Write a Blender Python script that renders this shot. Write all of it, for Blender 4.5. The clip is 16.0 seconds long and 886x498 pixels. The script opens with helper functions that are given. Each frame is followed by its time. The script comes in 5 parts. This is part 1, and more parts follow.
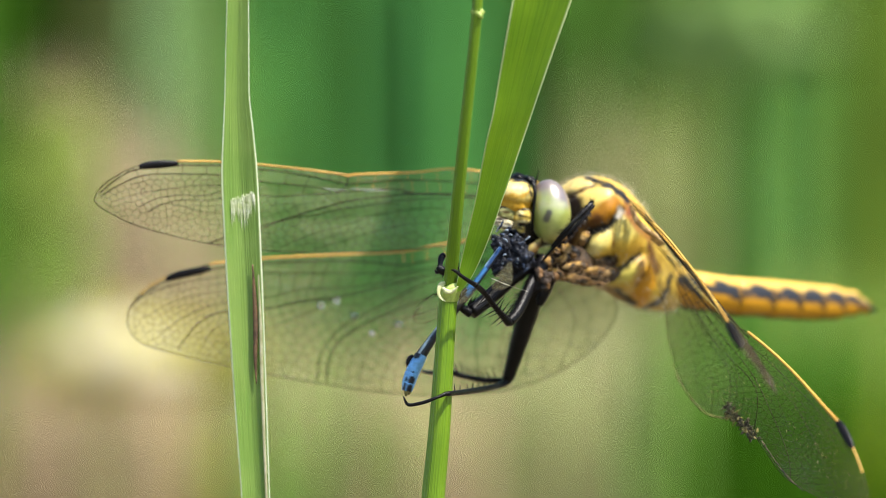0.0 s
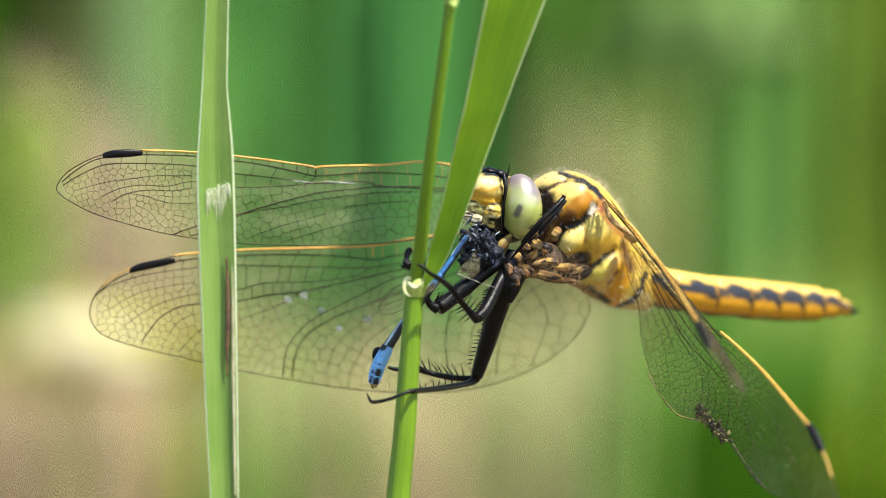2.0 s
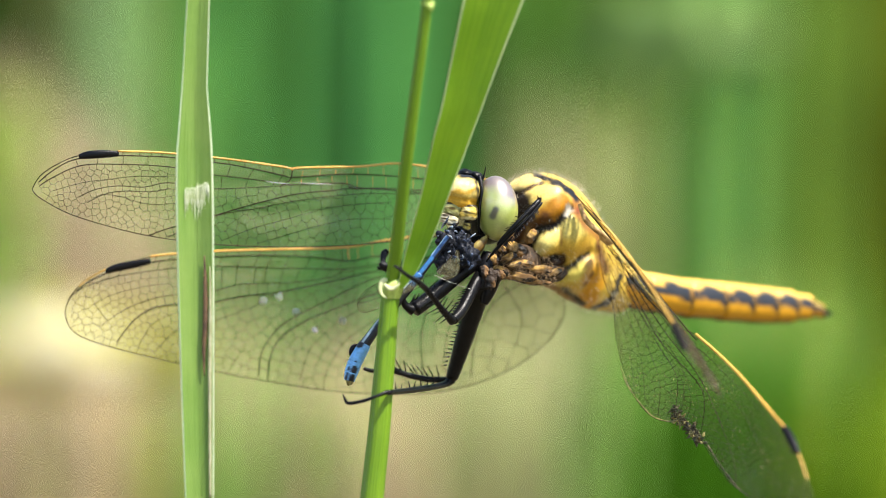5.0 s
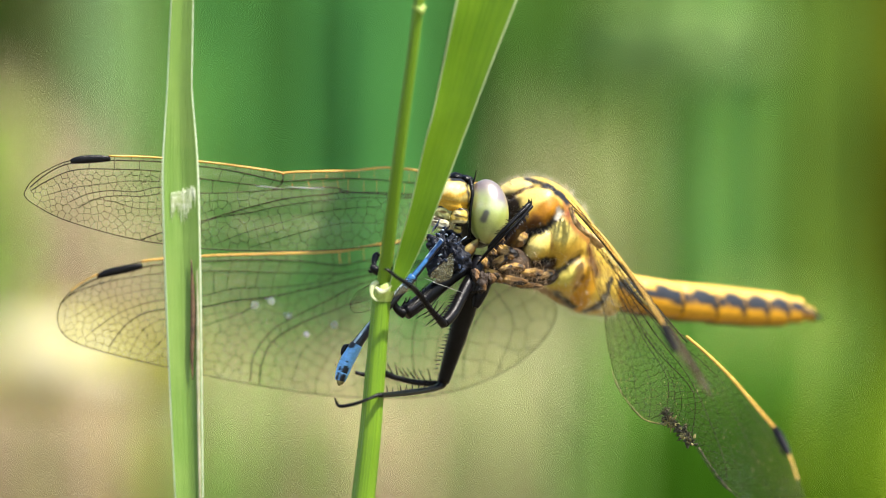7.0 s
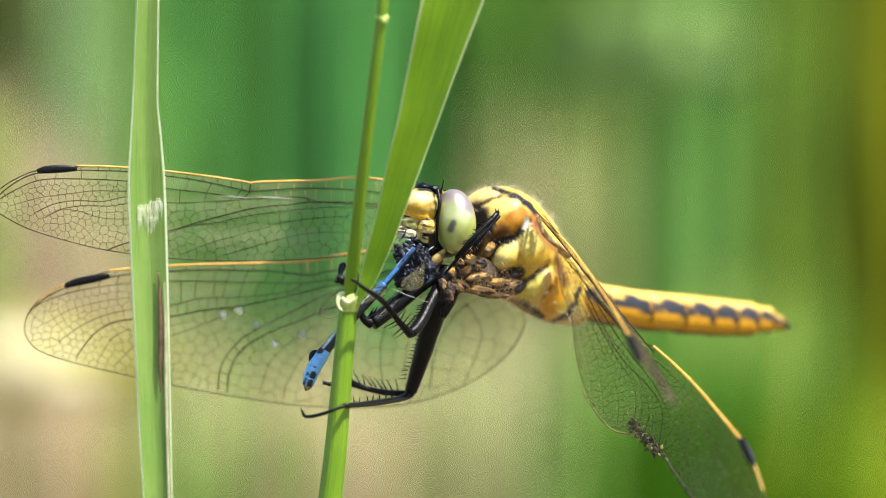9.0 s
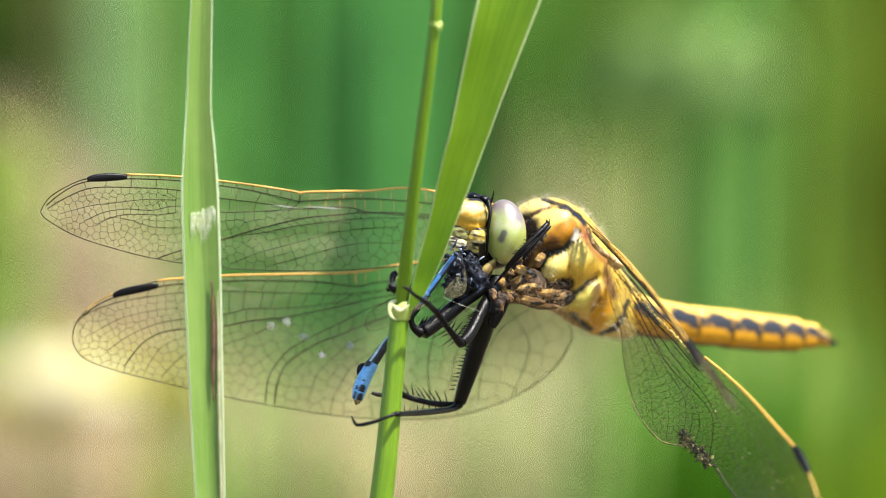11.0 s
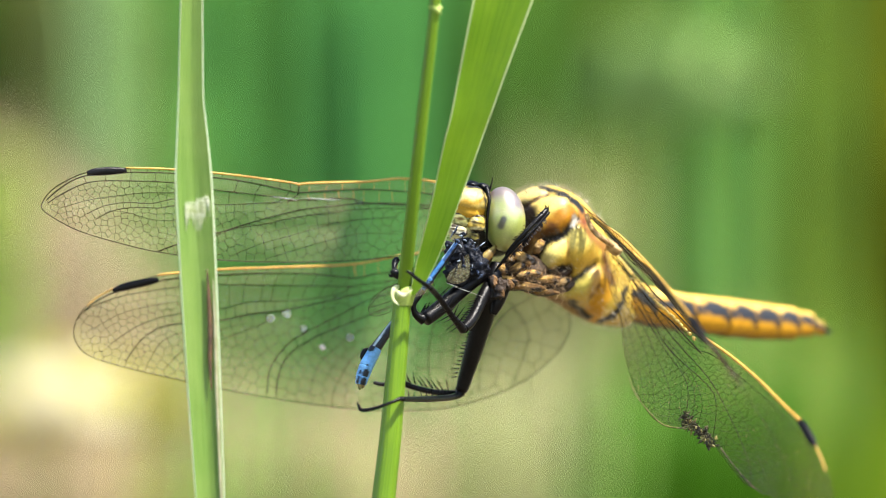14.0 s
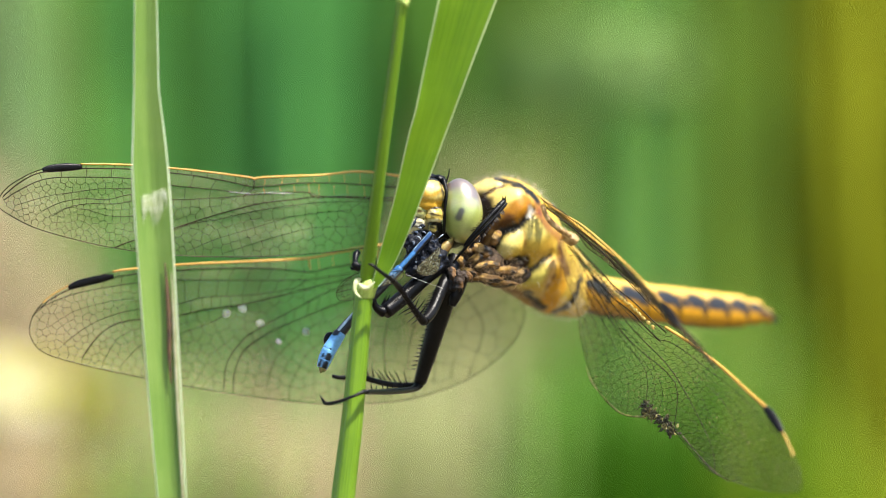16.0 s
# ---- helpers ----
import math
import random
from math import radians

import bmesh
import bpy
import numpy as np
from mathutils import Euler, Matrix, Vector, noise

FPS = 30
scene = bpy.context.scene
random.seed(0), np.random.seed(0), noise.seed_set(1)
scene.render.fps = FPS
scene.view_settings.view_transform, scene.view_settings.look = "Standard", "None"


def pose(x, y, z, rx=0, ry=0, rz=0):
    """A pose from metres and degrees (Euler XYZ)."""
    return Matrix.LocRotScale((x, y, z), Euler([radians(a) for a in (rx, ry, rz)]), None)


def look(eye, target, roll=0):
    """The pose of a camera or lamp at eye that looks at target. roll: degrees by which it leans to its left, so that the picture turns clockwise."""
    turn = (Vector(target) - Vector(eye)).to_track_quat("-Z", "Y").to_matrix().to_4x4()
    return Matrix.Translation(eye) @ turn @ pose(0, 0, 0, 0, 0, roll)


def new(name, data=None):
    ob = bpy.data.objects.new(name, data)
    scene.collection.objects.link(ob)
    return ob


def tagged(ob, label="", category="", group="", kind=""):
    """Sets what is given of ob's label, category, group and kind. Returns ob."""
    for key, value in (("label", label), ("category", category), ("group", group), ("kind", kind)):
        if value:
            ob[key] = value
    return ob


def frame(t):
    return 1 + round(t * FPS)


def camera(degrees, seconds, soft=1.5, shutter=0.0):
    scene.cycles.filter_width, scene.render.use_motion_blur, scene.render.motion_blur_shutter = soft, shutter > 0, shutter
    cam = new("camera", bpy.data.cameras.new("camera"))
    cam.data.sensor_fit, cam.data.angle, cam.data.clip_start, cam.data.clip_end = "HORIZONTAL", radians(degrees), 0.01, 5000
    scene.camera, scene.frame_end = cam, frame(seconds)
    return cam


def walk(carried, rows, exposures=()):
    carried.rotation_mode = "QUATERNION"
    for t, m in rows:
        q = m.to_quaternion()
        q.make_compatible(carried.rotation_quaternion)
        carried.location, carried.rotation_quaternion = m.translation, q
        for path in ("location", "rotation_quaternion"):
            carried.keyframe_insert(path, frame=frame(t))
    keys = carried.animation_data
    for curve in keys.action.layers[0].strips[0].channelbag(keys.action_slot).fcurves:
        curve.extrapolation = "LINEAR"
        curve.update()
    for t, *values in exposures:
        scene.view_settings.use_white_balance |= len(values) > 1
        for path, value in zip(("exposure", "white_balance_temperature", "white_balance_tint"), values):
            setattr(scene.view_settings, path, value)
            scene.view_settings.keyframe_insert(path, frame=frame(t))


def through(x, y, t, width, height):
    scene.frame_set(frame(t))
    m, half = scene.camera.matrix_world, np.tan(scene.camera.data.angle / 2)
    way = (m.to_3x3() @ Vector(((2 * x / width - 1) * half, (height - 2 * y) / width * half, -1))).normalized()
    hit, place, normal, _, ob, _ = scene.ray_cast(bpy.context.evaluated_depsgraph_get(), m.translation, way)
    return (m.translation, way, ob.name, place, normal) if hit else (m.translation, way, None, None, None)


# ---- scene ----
# The camera and its way
cam = camera(14.0, 16.0, soft=0.62)
PATH = [
    (0.0, pose(-0.00043, -0.30011, 0.40078, 89.955, 0.457, 0.699)),
    (0.5, pose(0.00027, -0.29773, 0.40074, 89.963, 0.246, 0.249)),
    (1.0, pose(0.00062, -0.29697, 0.40146, 89.829, 0.111, 0.295)),
    (1.5, pose(-0.00062, -0.29758, 0.40053, 89.968, 0.046, 0.076)),
    (2.0, pose(-0.00065, -0.29740, 0.40079, 89.883, -0.283, 0.226)),
    (2.5, pose(-0.00001, -0.29739, 0.40114, 89.806, -0.344, 0.377)),
    (3.0, pose(-0.00001, -0.29769, 0.40044, 89.922, -0.054, 0.218)),
    (3.5, pose(0.00000, -0.29727, 0.40000, 90.000, -0.000, -0.000)),
    (4.0, pose(-0.00041, -0.29766, 0.40083, 89.883, -0.191, -0.158)),
    (6.5, pose(-0.00116, -0.29758, 0.40030, 90.061, -0.629, -0.154)),
    (7.0, pose(-0.00063, -0.29790, 0.40013, 90.099, -0.306, -0.299)),
    (7.5, pose(-0.00049, -0.29752, 0.40050, 90.031, -0.612, -0.430)),
    (8.0, pose(-0.00021, -0.29763, 0.40104, 89.984, -0.596, -0.410)),
    (8.5, pose(0.00002, -0.29835, 0.40096, 90.063, -0.259, -0.533)),
    (9.0, pose(0.00006, -0.29783, 0.40056, 90.178, -0.265, -0.683)),
    (11.5, pose(-0.00204, -0.29618, 0.39783, 90.747, -0.414, -0.014)),
    (12.0, pose(-0.00249, -0.29582, 0.39676, 90.835, -0.015, 0.087)),
    (12.5, pose(-0.00186, -0.29587, 0.39795, 90.620, 0.150, 0.087)),
    (13.0, pose(-0.00185, -0.29611, 0.39754, 90.720, 0.212, 0.033)),
    (13.5, pose(-0.00154, -0.29656, 0.39749, 90.735, 0.252, -0.055)),
    (14.0, pose(-0.00214, -0.29601, 0.39670, 90.864, 0.557, -0.327)),
    (14.5, pose(-0.00284, -0.29535, 0.39670, 90.815, 1.063, -0.704)),
    (15.0, pose(-0.00385, -0.29553, 0.39621, 90.842, 1.560, -1.157)),
    (15.5, pose(-0.00685, -0.29180, 0.39553, 90.953, 1.889, -1.818)),
    (16.0, pose(-0.00573, -0.29516, 0.39675, 90.716, 1.371, -1.696)),
]

walk(cam, PATH, [(0.0, 0.95), (0.5, 1.0), (1.5, 1.05), (3.0, 1.2), (9.0, 1.22), (14.5, 1.3), (15.5, 1.27), (16.0, 1.16)])
cam.data.dof.use_dof = True
cam.data.dof.focus_distance = 0.2955
cam.data.dof.aperture_fstop = 16.5

# Daylight: high sun behind the camera's shoulder, clear sky
SUN_ELEVATION, SUN_AZIMUTH = radians(60), radians(130)
world = bpy.data.worlds.new("daylight")
scene.world = world
world.use_nodes = True
sky = world.node_tree.nodes.new("ShaderNodeTexSky")
sky.sky_type, sky.sun_disc = "NISHITA", False
sky.sun_elevation, sky.sun_rotation = SUN_ELEVATION, SUN_AZIMUTH
background = world.node_tree.nodes["Background"]
background.inputs["Strength"].default_value = 0.13
world.node_tree.links.new(sky.outputs["Color"], background.inputs["Color"])
sun = new("sun", bpy.data.lights.new("sun", "SUN"))
sun.data.energy, sun.data.angle, sun.data.color = 4.6, radians(2.0), (1.0, 0.95, 0.86)
sun_way = Vector((math.sin(SUN_AZIMUTH) * math.cos(SUN_ELEVATION), math.cos(SUN_AZIMUTH) * math.cos(SUN_ELEVATION), math.sin(SUN_ELEVATION)))
sun.matrix_world = look(sun_way * 5, (0, 0, 0))

MM = 0.001
PERCH = Vector((0, 0, 0.4))  # the height of the dragonfly's head over the ground


# ---- materials ----
def nodes_of(name):
    m = bpy.data.materials.new(name)
    m.use_nodes = True
    t = m.node_tree
    return m, t, t.nodes["Principled BSDF"], t.nodes["Material Output"]


def node(t, kind, **values):
    n = t.nodes.new(kind)
    for key, value in values.items():
        n.inputs[key].default_value = value
    return n


def coords(t, stretch=(1, 1, 1), uv=False):
    c, m = t.nodes.new("ShaderNodeTexCoord"), t.nodes.new("ShaderNodeMapping")
    m.inputs["Scale"].default_value = stretch
    t.links.new(c.outputs["UV" if uv else "Object"], m.inputs["Vector"])
    return m.outputs["Vector"]


def mixed(t, factor, a, b, mode="MIX"):
    n = t.nodes.new("ShaderNodeMix")
    n.data_type, n.blend_type = "RGBA", mode
    for socket, value in ((n.inputs[0], factor), (n.inputs[6], a), (n.inputs[7], b)):
        if hasattr(value, "links"):
            t.links.new(value, socket)
        else:
            socket.default_value = value if isinstance(value, (int, float)) else (*value, 1)
    return n.outputs[2]


def noise_of(t, vector, scale, detail=3.0, rough=0.55, low=0.35, high=0.65):
    n = node(t, "ShaderNodeTexNoise", Scale=scale, Detail=detail, Roughness=rough)
    t.links.new(vector, n.inputs["Vector"])
    r = node(t, "ShaderNodeMapRange")
    r.inputs[1].default_value, r.inputs[2].default_value = low, high
    t.links.new(n.outputs["Fac"], r.inputs[0])
    return r.outputs[0]


def bumped(t, bsdf, height, strength, distance):
    b = node(t, "ShaderNodeBump", Strength=strength, Distance=distance)
    t.links.new(height, b.inputs["Height"])
    t.links.new(b.outputs["Normal"], bsdf.inputs["Normal"])


def surface(name, light, dark, rough=0.5, coarse=400.0, fine=4000.0, bump=0.3, depth=0.0001, metal=0.0, sheen=0.0, through=0.0, coat=0.0, gloss=0.5):
    """Two tones mottled at two scales, with fine relief; through: the share of light let through."""
    m, t, b, out = nodes_of(name)
    v = coords(t)
    big, small = noise_of(t, v, coarse), noise_of(t, v, fine)
    colour = mixed(t, big, dark, light)
    colour = mixed(t, 0.22, colour, mixed(t, small, tuple(0.45 * c for c in dark), tuple(min(1, 1.25 * c) for c in light)))
    t.links.new(colour, b.inputs["Base Color"])
    b.inputs["Roughness"].default_value, b.inputs["Metallic"].default_value = rough, metal
    b.inputs["Coat Weight"].default_value, b.inputs["Sheen Weight"].default_value = coat, sheen
    b.inputs["Coat Roughness"].default_value, b.inputs["Specular IOR Level"].default_value = 0.12, gloss
    bumped(t, b, small, bump, depth)
    if through:
        tr, mx = node(t, "ShaderNodeBsdfTranslucent"), node(t, "ShaderNodeMixShader", Fac=through)
        t.links.new(colour, tr.inputs["Color"])
        t.links.new(b.outputs[0], mx.inputs[1])
        t.links.new(tr.outputs[0], mx.inputs[2])
        t.links.new(mx.outputs[0], out.inputs[0])
    return m


def painted(name, rough=0.4, fine=5000.0, bump=0.35, depth=0.00006, coat=0.15, scatter=0.0, polish=0.2):
    """A living skin whose markings are its colour attribute, broken up by grain."""
    m, t, b, out = nodes_of(name)
    a = t.nodes.new("ShaderNodeAttribute")
    a.attribute_name = "marking"
    v = coords(t)
    big, small = noise_of(t, v, 900.0), noise_of(t, v, fine)
    colour = mixed(t, 0.3, a.outputs["Color"], mixed(t, big, (0.45, 0.35, 0.22), (1.0, 0.98, 0.9)), "MULTIPLY")
    colour = mixed(t, 0.25, colour, mixed(t, small, (0.3, 0.25, 0.18), (1, 1, 1)), "MULTIPLY")
    t.links.new(colour, b.inputs["Base Color"])
    b.inputs["Roughness"].default_value, b.inputs["Coat Weight"].default_value = rough, coat
    b.inputs["Coat Roughness"].default_value = polish
    if scatter:
        b.inputs["Subsurface Weight"].default_value, b.inputs["Subsurface Scale"].default_value = scatter, 0.0006
    bumped(t, b, small, bump, depth)
    return m


def grass(name, light, dark, edge, through=0.35):
    """Leaf of grass: fine veins along it, paler rims, faint blotches. u runs across, v along."""
    m, t, b, out = nodes_of(name)
    lines = noise_of(t, coords(t, (34, 0.6, 1), True), 1.0, 2.0, 0.5, 0.3, 0.7)
    hair = noise_of(t, coords(t, (140, 2.5, 1), True), 1.0, 2.0, 0.5, 0.3, 0.7)
    blotch = noise_of(t, coords(t), 160.0, 4.0)
    colour = mixed(t, lines, dark, light)
    colour = mixed(t, 0.3, colour, mixed(t, hair, tuple(c * 0.6 for c in dark), tuple(c * 1.25 for c in light)))
    colour = mixed(t, 0.35, colour, mixed(t, blotch, dark, light))
    sep = t.nodes.new("ShaderNodeSeparateXYZ")
    t.links.new(coords(t, uv=True), sep.inputs[0])
    far = node(t, "ShaderNodeMath")
    far.operation = "SUBTRACT"
    far.inputs[1].default_value = 0.5
    t.links.new(sep.outputs[0], far.inputs[0])
    width = node(t, "ShaderNodeMath")
    width.operation = "ABSOLUTE"
    t.links.new(far.outputs[0], width.inputs[0])
    rim = node(t, "ShaderNodeMapRange")
    rim.inputs[1].default_value, rim.inputs[2].default_value = 0.45, 0.487
    t.links.new(width.outputs[0], rim.inputs[0])
    colour = mixed(t, rim.outputs[0], colour, edge)
    t.links.new(colour, b.inputs["Base Color"])
    b.inputs["Roughness"].default_value = 0.42
    bumped(t, b, lines, 0.5, 0.00012)
    tr, mx = node(t, "ShaderNodeBsdfTranslucent"), node(t, "ShaderNodeMixShader", Fac=through)
    t.links.new(colour, tr.inputs["Color"])
    t.links.new(b.outputs[0], mx.inputs[1])
    t.links.new(tr.outputs[0], mx.inputs[2])
    t.links.new(mx.outputs[0], out.inputs[0])
    return m


def film_like(name, tint, gloss, haze, haze_colour):
    """Clear wing skin: lets light straight through, a little tinted, hazy and glossy."""
    m, t, b, out = nodes_of(name)
    v = coords(t)
    wave = noise_of(t, v, 700.0)
    clear = node(t, "ShaderNodeBsdfTransparent", Color=(*tint, 1))
    b.inputs["Base Color"].default_value, b.inputs["Roughness"].default_value = (*haze_colour, 1), 0.18
    b.inputs["Specular IOR Level"].default_value = gloss
    bumped(t, b, wave, 0.5, 0.0003)
    fac = node(t, "ShaderNodeMapRange")
    fac.inputs[3].default_value, fac.inputs[4].default_value = haze * 0.6, haze * 1.4
    t.links.new(noise_of(t, v, 180.0), fac.inputs[0])
    mx = node(t, "ShaderNodeMixShader")
    t.links.new(fac.outputs[0], mx.inputs[0])
    t.links.new(clear.outputs[0], mx.inputs[1])
    t.links.new(b.outputs[0], mx.inputs[2])
    t.links.new(mx.outputs[0], out.inputs[0])
    return m


SKIN = painted("dragonfly_skin", 0.42, bump=0.12, coat=0.06)
SKIN.node_tree.nodes["Principled BSDF"].inputs["Specular IOR Level"].default_value = 0.3
EYE = painted("eye_surface", 0.4, 9000.0, 0.03, 0.00001, 1.0, polish=0.36)
EYE.node_tree.nodes["Principled BSDF"].inputs["Coat IOR"].default_value = 2.3
EYE.node_tree.nodes["Principled BSDF"].inputs["Specular IOR Level"].default_value = 0.8
HAIRY = painted("hairy_underside", 0.7, 3500.0, 0.55, 0.00008, 0.0)
BLACK = surface("black_chitin", (0.006, 0.005, 0.006), (0.002, 0.002, 0.002), 0.34, 900.0, 6000.0, 0.3, 0.00004, gloss=0.2)
BROWN = surface("brown_hairy_chitin", (0.06, 0.028, 0.008), (0.008, 0.006, 0.004), 0.65, 900.0, 5000.0, 0.5, 0.0001)
HAIR = surface("pale_hair", (0.75, 0.68, 0.5), (0.5, 0.42, 0.26), 0.6)
TAWNY = surface("tawny_hair", (0.3, 0.18, 0.07), (0.12, 0.07, 0.03), 0.6)
DARK_HAIR = surface("dark_hair", (0.03, 0.024, 0.018), (0.012, 0.01, 0.009), 0.5)
VEIN = surface("dark_wing_vein", (0.045, 0.031, 0.012), (0.016, 0.012, 0.006), 0.5, gloss=0.12)
COSTA = surface("amber_wing_vein", (0.72, 0.42, 0.07), (0.55, 0.28, 0.04), 0.4)
SKIN_HAZE = film_like("hazy_wing_patch", (0.93, 0.93, 0.9), 0.5, 0.22, (0.7, 0.72, 0.68))
SKIN_CLEAR = film_like("wing_membrane", (0.95, 0.95, 0.88), 0.5, 0.15, (0.44, 0.41, 0.23))
SKIN_SMOKY = film_like("smoky_wing_membrane", (0.88, 0.86, 0.76), 0.5, 0.12, (0.36, 0.31, 0.2))
CRUMB = surface("crumpled_dry_membrane", (0.16, 0.13, 0.06), (0.008, 0.007, 0.006), 0.6, 1600.0, 5000.0, 0.9, 0.0003)
BLUE = painted("damselfly_skin", 0.4, coat=0.08)
STEM_GREEN = grass("stem_green", (0.19, 0.33, 0.012), (0.11, 0.23, 0.006), (0.3, 0.48, 0.06), 0.12)
LEAF_GREEN = grass("leaf_green", (0.25, 0.42, 0.012), (0.11, 0.27, 0.004), (0.7, 0.82, 0.4), 0.35)
BLADE_GREEN = grass("blade_green", (0.28, 0.4, 0.09), (0.14, 0.28, 0.035), (0.8, 0.88, 0.62), 0.22)
COLLAR = surface("pale_collar", (0.6, 0.72, 0.2), (0.42, 0.6, 0.08), 0.5, through=0.3)
RIM_WHITE = surface("white_papery_rim", (0.72, 0.74, 0.4), (0.55, 0.62, 0.22), 0.55, through=0.2)
DRY_RIM = surface("dry_leaf_margin", (0.45, 0.42, 0.26), (0.3, 0.3, 0.14), 0.6, 900.0)
STAIN = surface("brown_dead_leaf", (0.14, 0.075, 0.03), (0.04, 0.02, 0.01), 0.6, 900.0)
SCUFF = surface("scuffed_pale_leaf", (0.7, 0.72, 0.52), (0.42, 0.5, 0.2), 0.6, 1500.0)
PALE_FRINGE = surface("pale_dry_membrane", (0.5, 0.42, 0.16), (0.2, 0.17, 0.06), 0.4, 1800.0, through=0.3)
WHITE = surface("white_speck", (0.85, 0.84, 0.76), (0.6, 0.6, 0.5), 0.6, 2500.0)


# ---- mesh helpers ----
def part(name, bm, material, parent=None, label="", smooth=True):
    data = bpy.data.meshes.new(name)
    if isinstance(bm, tuple):
        data.from_pydata(bm[0], [], bm[1])
    else:
        bm.to_mesh(data)
        bm.free()
    data.materials.append(material)
    if smooth:
        data.polygons.foreach_set("use_smooth", [True] * len(data.polygons))
    ob = new(name, data)
    ob.parent = parent
    return tagged(ob, label)


def thing(name, label, category, at=PERCH, group="", kind=""):
    ob = new(name)
    ob.location = at
    ob.empty_display_size = 0.005
    return tagged(ob, label, category, group, kind)


def curve_points(points, steps=6, closed=False):
    """A smooth line through the points."""
    p = [np.array(q, float) for q in points]
    n, out = len(p), []
    for i in range(n if closed else n - 1):
        a, b, c, d = (p[(i + k) % n] if closed else p[min(max(i + k, 0), n - 1)] for k in (-1, 0, 1, 2))
        for s in range(steps):
            t = s / steps
            out.append(0.5 * (2 * b + (c - a) * t + (2 * a - 5 * b + 4 * c - d) * t * t + (3 * b - a - 3 * c + d) * t ** 3))
    if not closed:
        out.append(p[-1])
    return out


def ringed(rings, caps=True):
    """Vertices and faces of a skin over rings of equal count, in mm."""
    n = len(rings[0])
    verts = [tuple(np.asarray(p) * MM) for r in rings for p in r]
    faces = [(i * n + k, i * n + (k + 1) % n, (i + 1) * n + (k + 1) % n, (i + 1) * n + k) for i in range(len(rings) - 1) for k in range(n)]
    if caps:
        faces += [tuple(range(n - 1, -1, -1)), tuple((len(rings) - 1) * n + k for k in range(n))]
        p = np.array(verts)
        p = p - p.mean(0)
        a, b, c, d = (p[[f[k] for f in faces[:-2]]] for k in range(4))
        if (a * (np.cross(b, c) + np.cross(c, d))).sum() + (p[faces[-1][0]] * np.cross(p[faces[-1][1]], p[faces[-1][2]])).sum() < 0:
            faces = [f[::-1] for f in faces]
    return verts, faces


def joined(*meshes):
    verts, faces = [], []
    for v, f in meshes:
        faces += [tuple(i + len(verts) for i in q) for q in f]
        verts += v
    return verts, faces


def tube(points, radii, sides=10, steps=6, wobble=0.0, flat=1.0):
    """A tapering rod along a smooth line, in mm."""
    line = curve_points([(*p, r) for p, r in zip(points, radii)], steps)
    rings, side = [], None
    for i, q in enumerate(line):
        ahead = line[min(i + 1, len(line) - 1)][:3] - line[max(i - 1, 0)][:3]
        ahead /= np.linalg.norm(ahead) + 1e-9
        if side is None:
            side = np.cross(ahead, (0, 1, 0.1))
        side = side - ahead * side.dot(ahead)
        side /= np.linalg.norm(side) + 1e-9
        up = np.cross(ahead, side)
        r = q[3] * (1 + wobble * (random.random() - 0.5))
        rings.append([q[:3] + r * (math.cos(a) * side + flat * math.sin(a) * up) for a in np.arange(sides) * 2 * math.pi / sides])
    return ringed(rings)


def prism(a, b, r, r2=None):
    """A thin three-sided rod between two points, in mm."""
    a, b = np.asarray(a, float), np.asarray(b, float)
    d = b - a
    d /= np.linalg.norm(d) + 1e-9
    s = np.cross(d, (0.1, 1, 0.2))
    s /= np.linalg.norm(s) + 1e-9
    u = np.cross(d, s)
    r2 = r if r2 is None else r2
    ring = [math.cos(k) * s + math.sin(k) * u for k in (0, 2.094, 4.189)]
    return ringed([[a + r * q for q in ring], [b + r2 * q for q in ring]])


def egg(centre, radii, turn=(0, 0, 0), rows=20, sides=28, power=1.0, lumps=0.0):
    """An ellipsoid, turned by Euler degrees, in mm."""
    m = np.array(Euler([radians(a) for a in turn]).to_matrix())
    rings = []
    for i in range(rows + 1):
        lat = math.pi * (0.004 + 0.992 * i / rows)
        ring = []
        for k in range(sides):
            lon = 2 * math.pi * k / sides
            p = np.array((math.sin(lat) ** power * math.cos(lon), math.sin(lat) ** power * math.sin(lon), math.cos(lat)))
            if lumps:
                p = p * (1 + lumps * noise.noise(Vector(p * 2.3 + np.asarray(centre))))
            ring.append(np.asarray(centre) + m @ (p * radii))
        rings.append(ring)
    return ringed(rings)


def to_line(x, z, line):
    """Distance of points to a polyline in the x-z plane, in mm."""
    x, z = np.asarray(x, float), np.asarray(z, float)
    best = np.full(x.shape, 1e9)
    for (ax, az), (bx, bz) in zip(line[:-1], line[1:]) if len(line) > 1 else ((line[0], line[0]),):
        dx, dz = bx - ax, bz - az
        s = np.clip(((x - ax) * dx + (z - az) * dz) / (dx * dx + dz * dz + 1e-12), 0, 1)
        best = np.minimum(best, np.hypot(x - ax - s * dx, z - az - s * dz))
    return best


def relief(ob, strokes):
    """Presses seams in and lifts plates out on the side that n.y < 0.3: (line, radius, rise) in mm."""
    me = ob.data
    co, nr = np.empty(len(me.vertices) * 3), np.empty(len(me.vertices) * 3)
    me.vertices.foreach_get("co", co)
    me.vertex_normals.foreach_get("vector", nr)
    co, nr = co.reshape(-1, 3) / MM, nr.reshape(-1, 3)
    for line, radius, rise in strokes:
        d = to_line(co[:, 0], co[:, 2], line) / radius
        co += (np.exp(-d * d) * rise * (nr[:, 1] < 0.3))[:, None] * nr
    me.vertices.foreach_set("co", (co * MM).ravel())
    me.update()


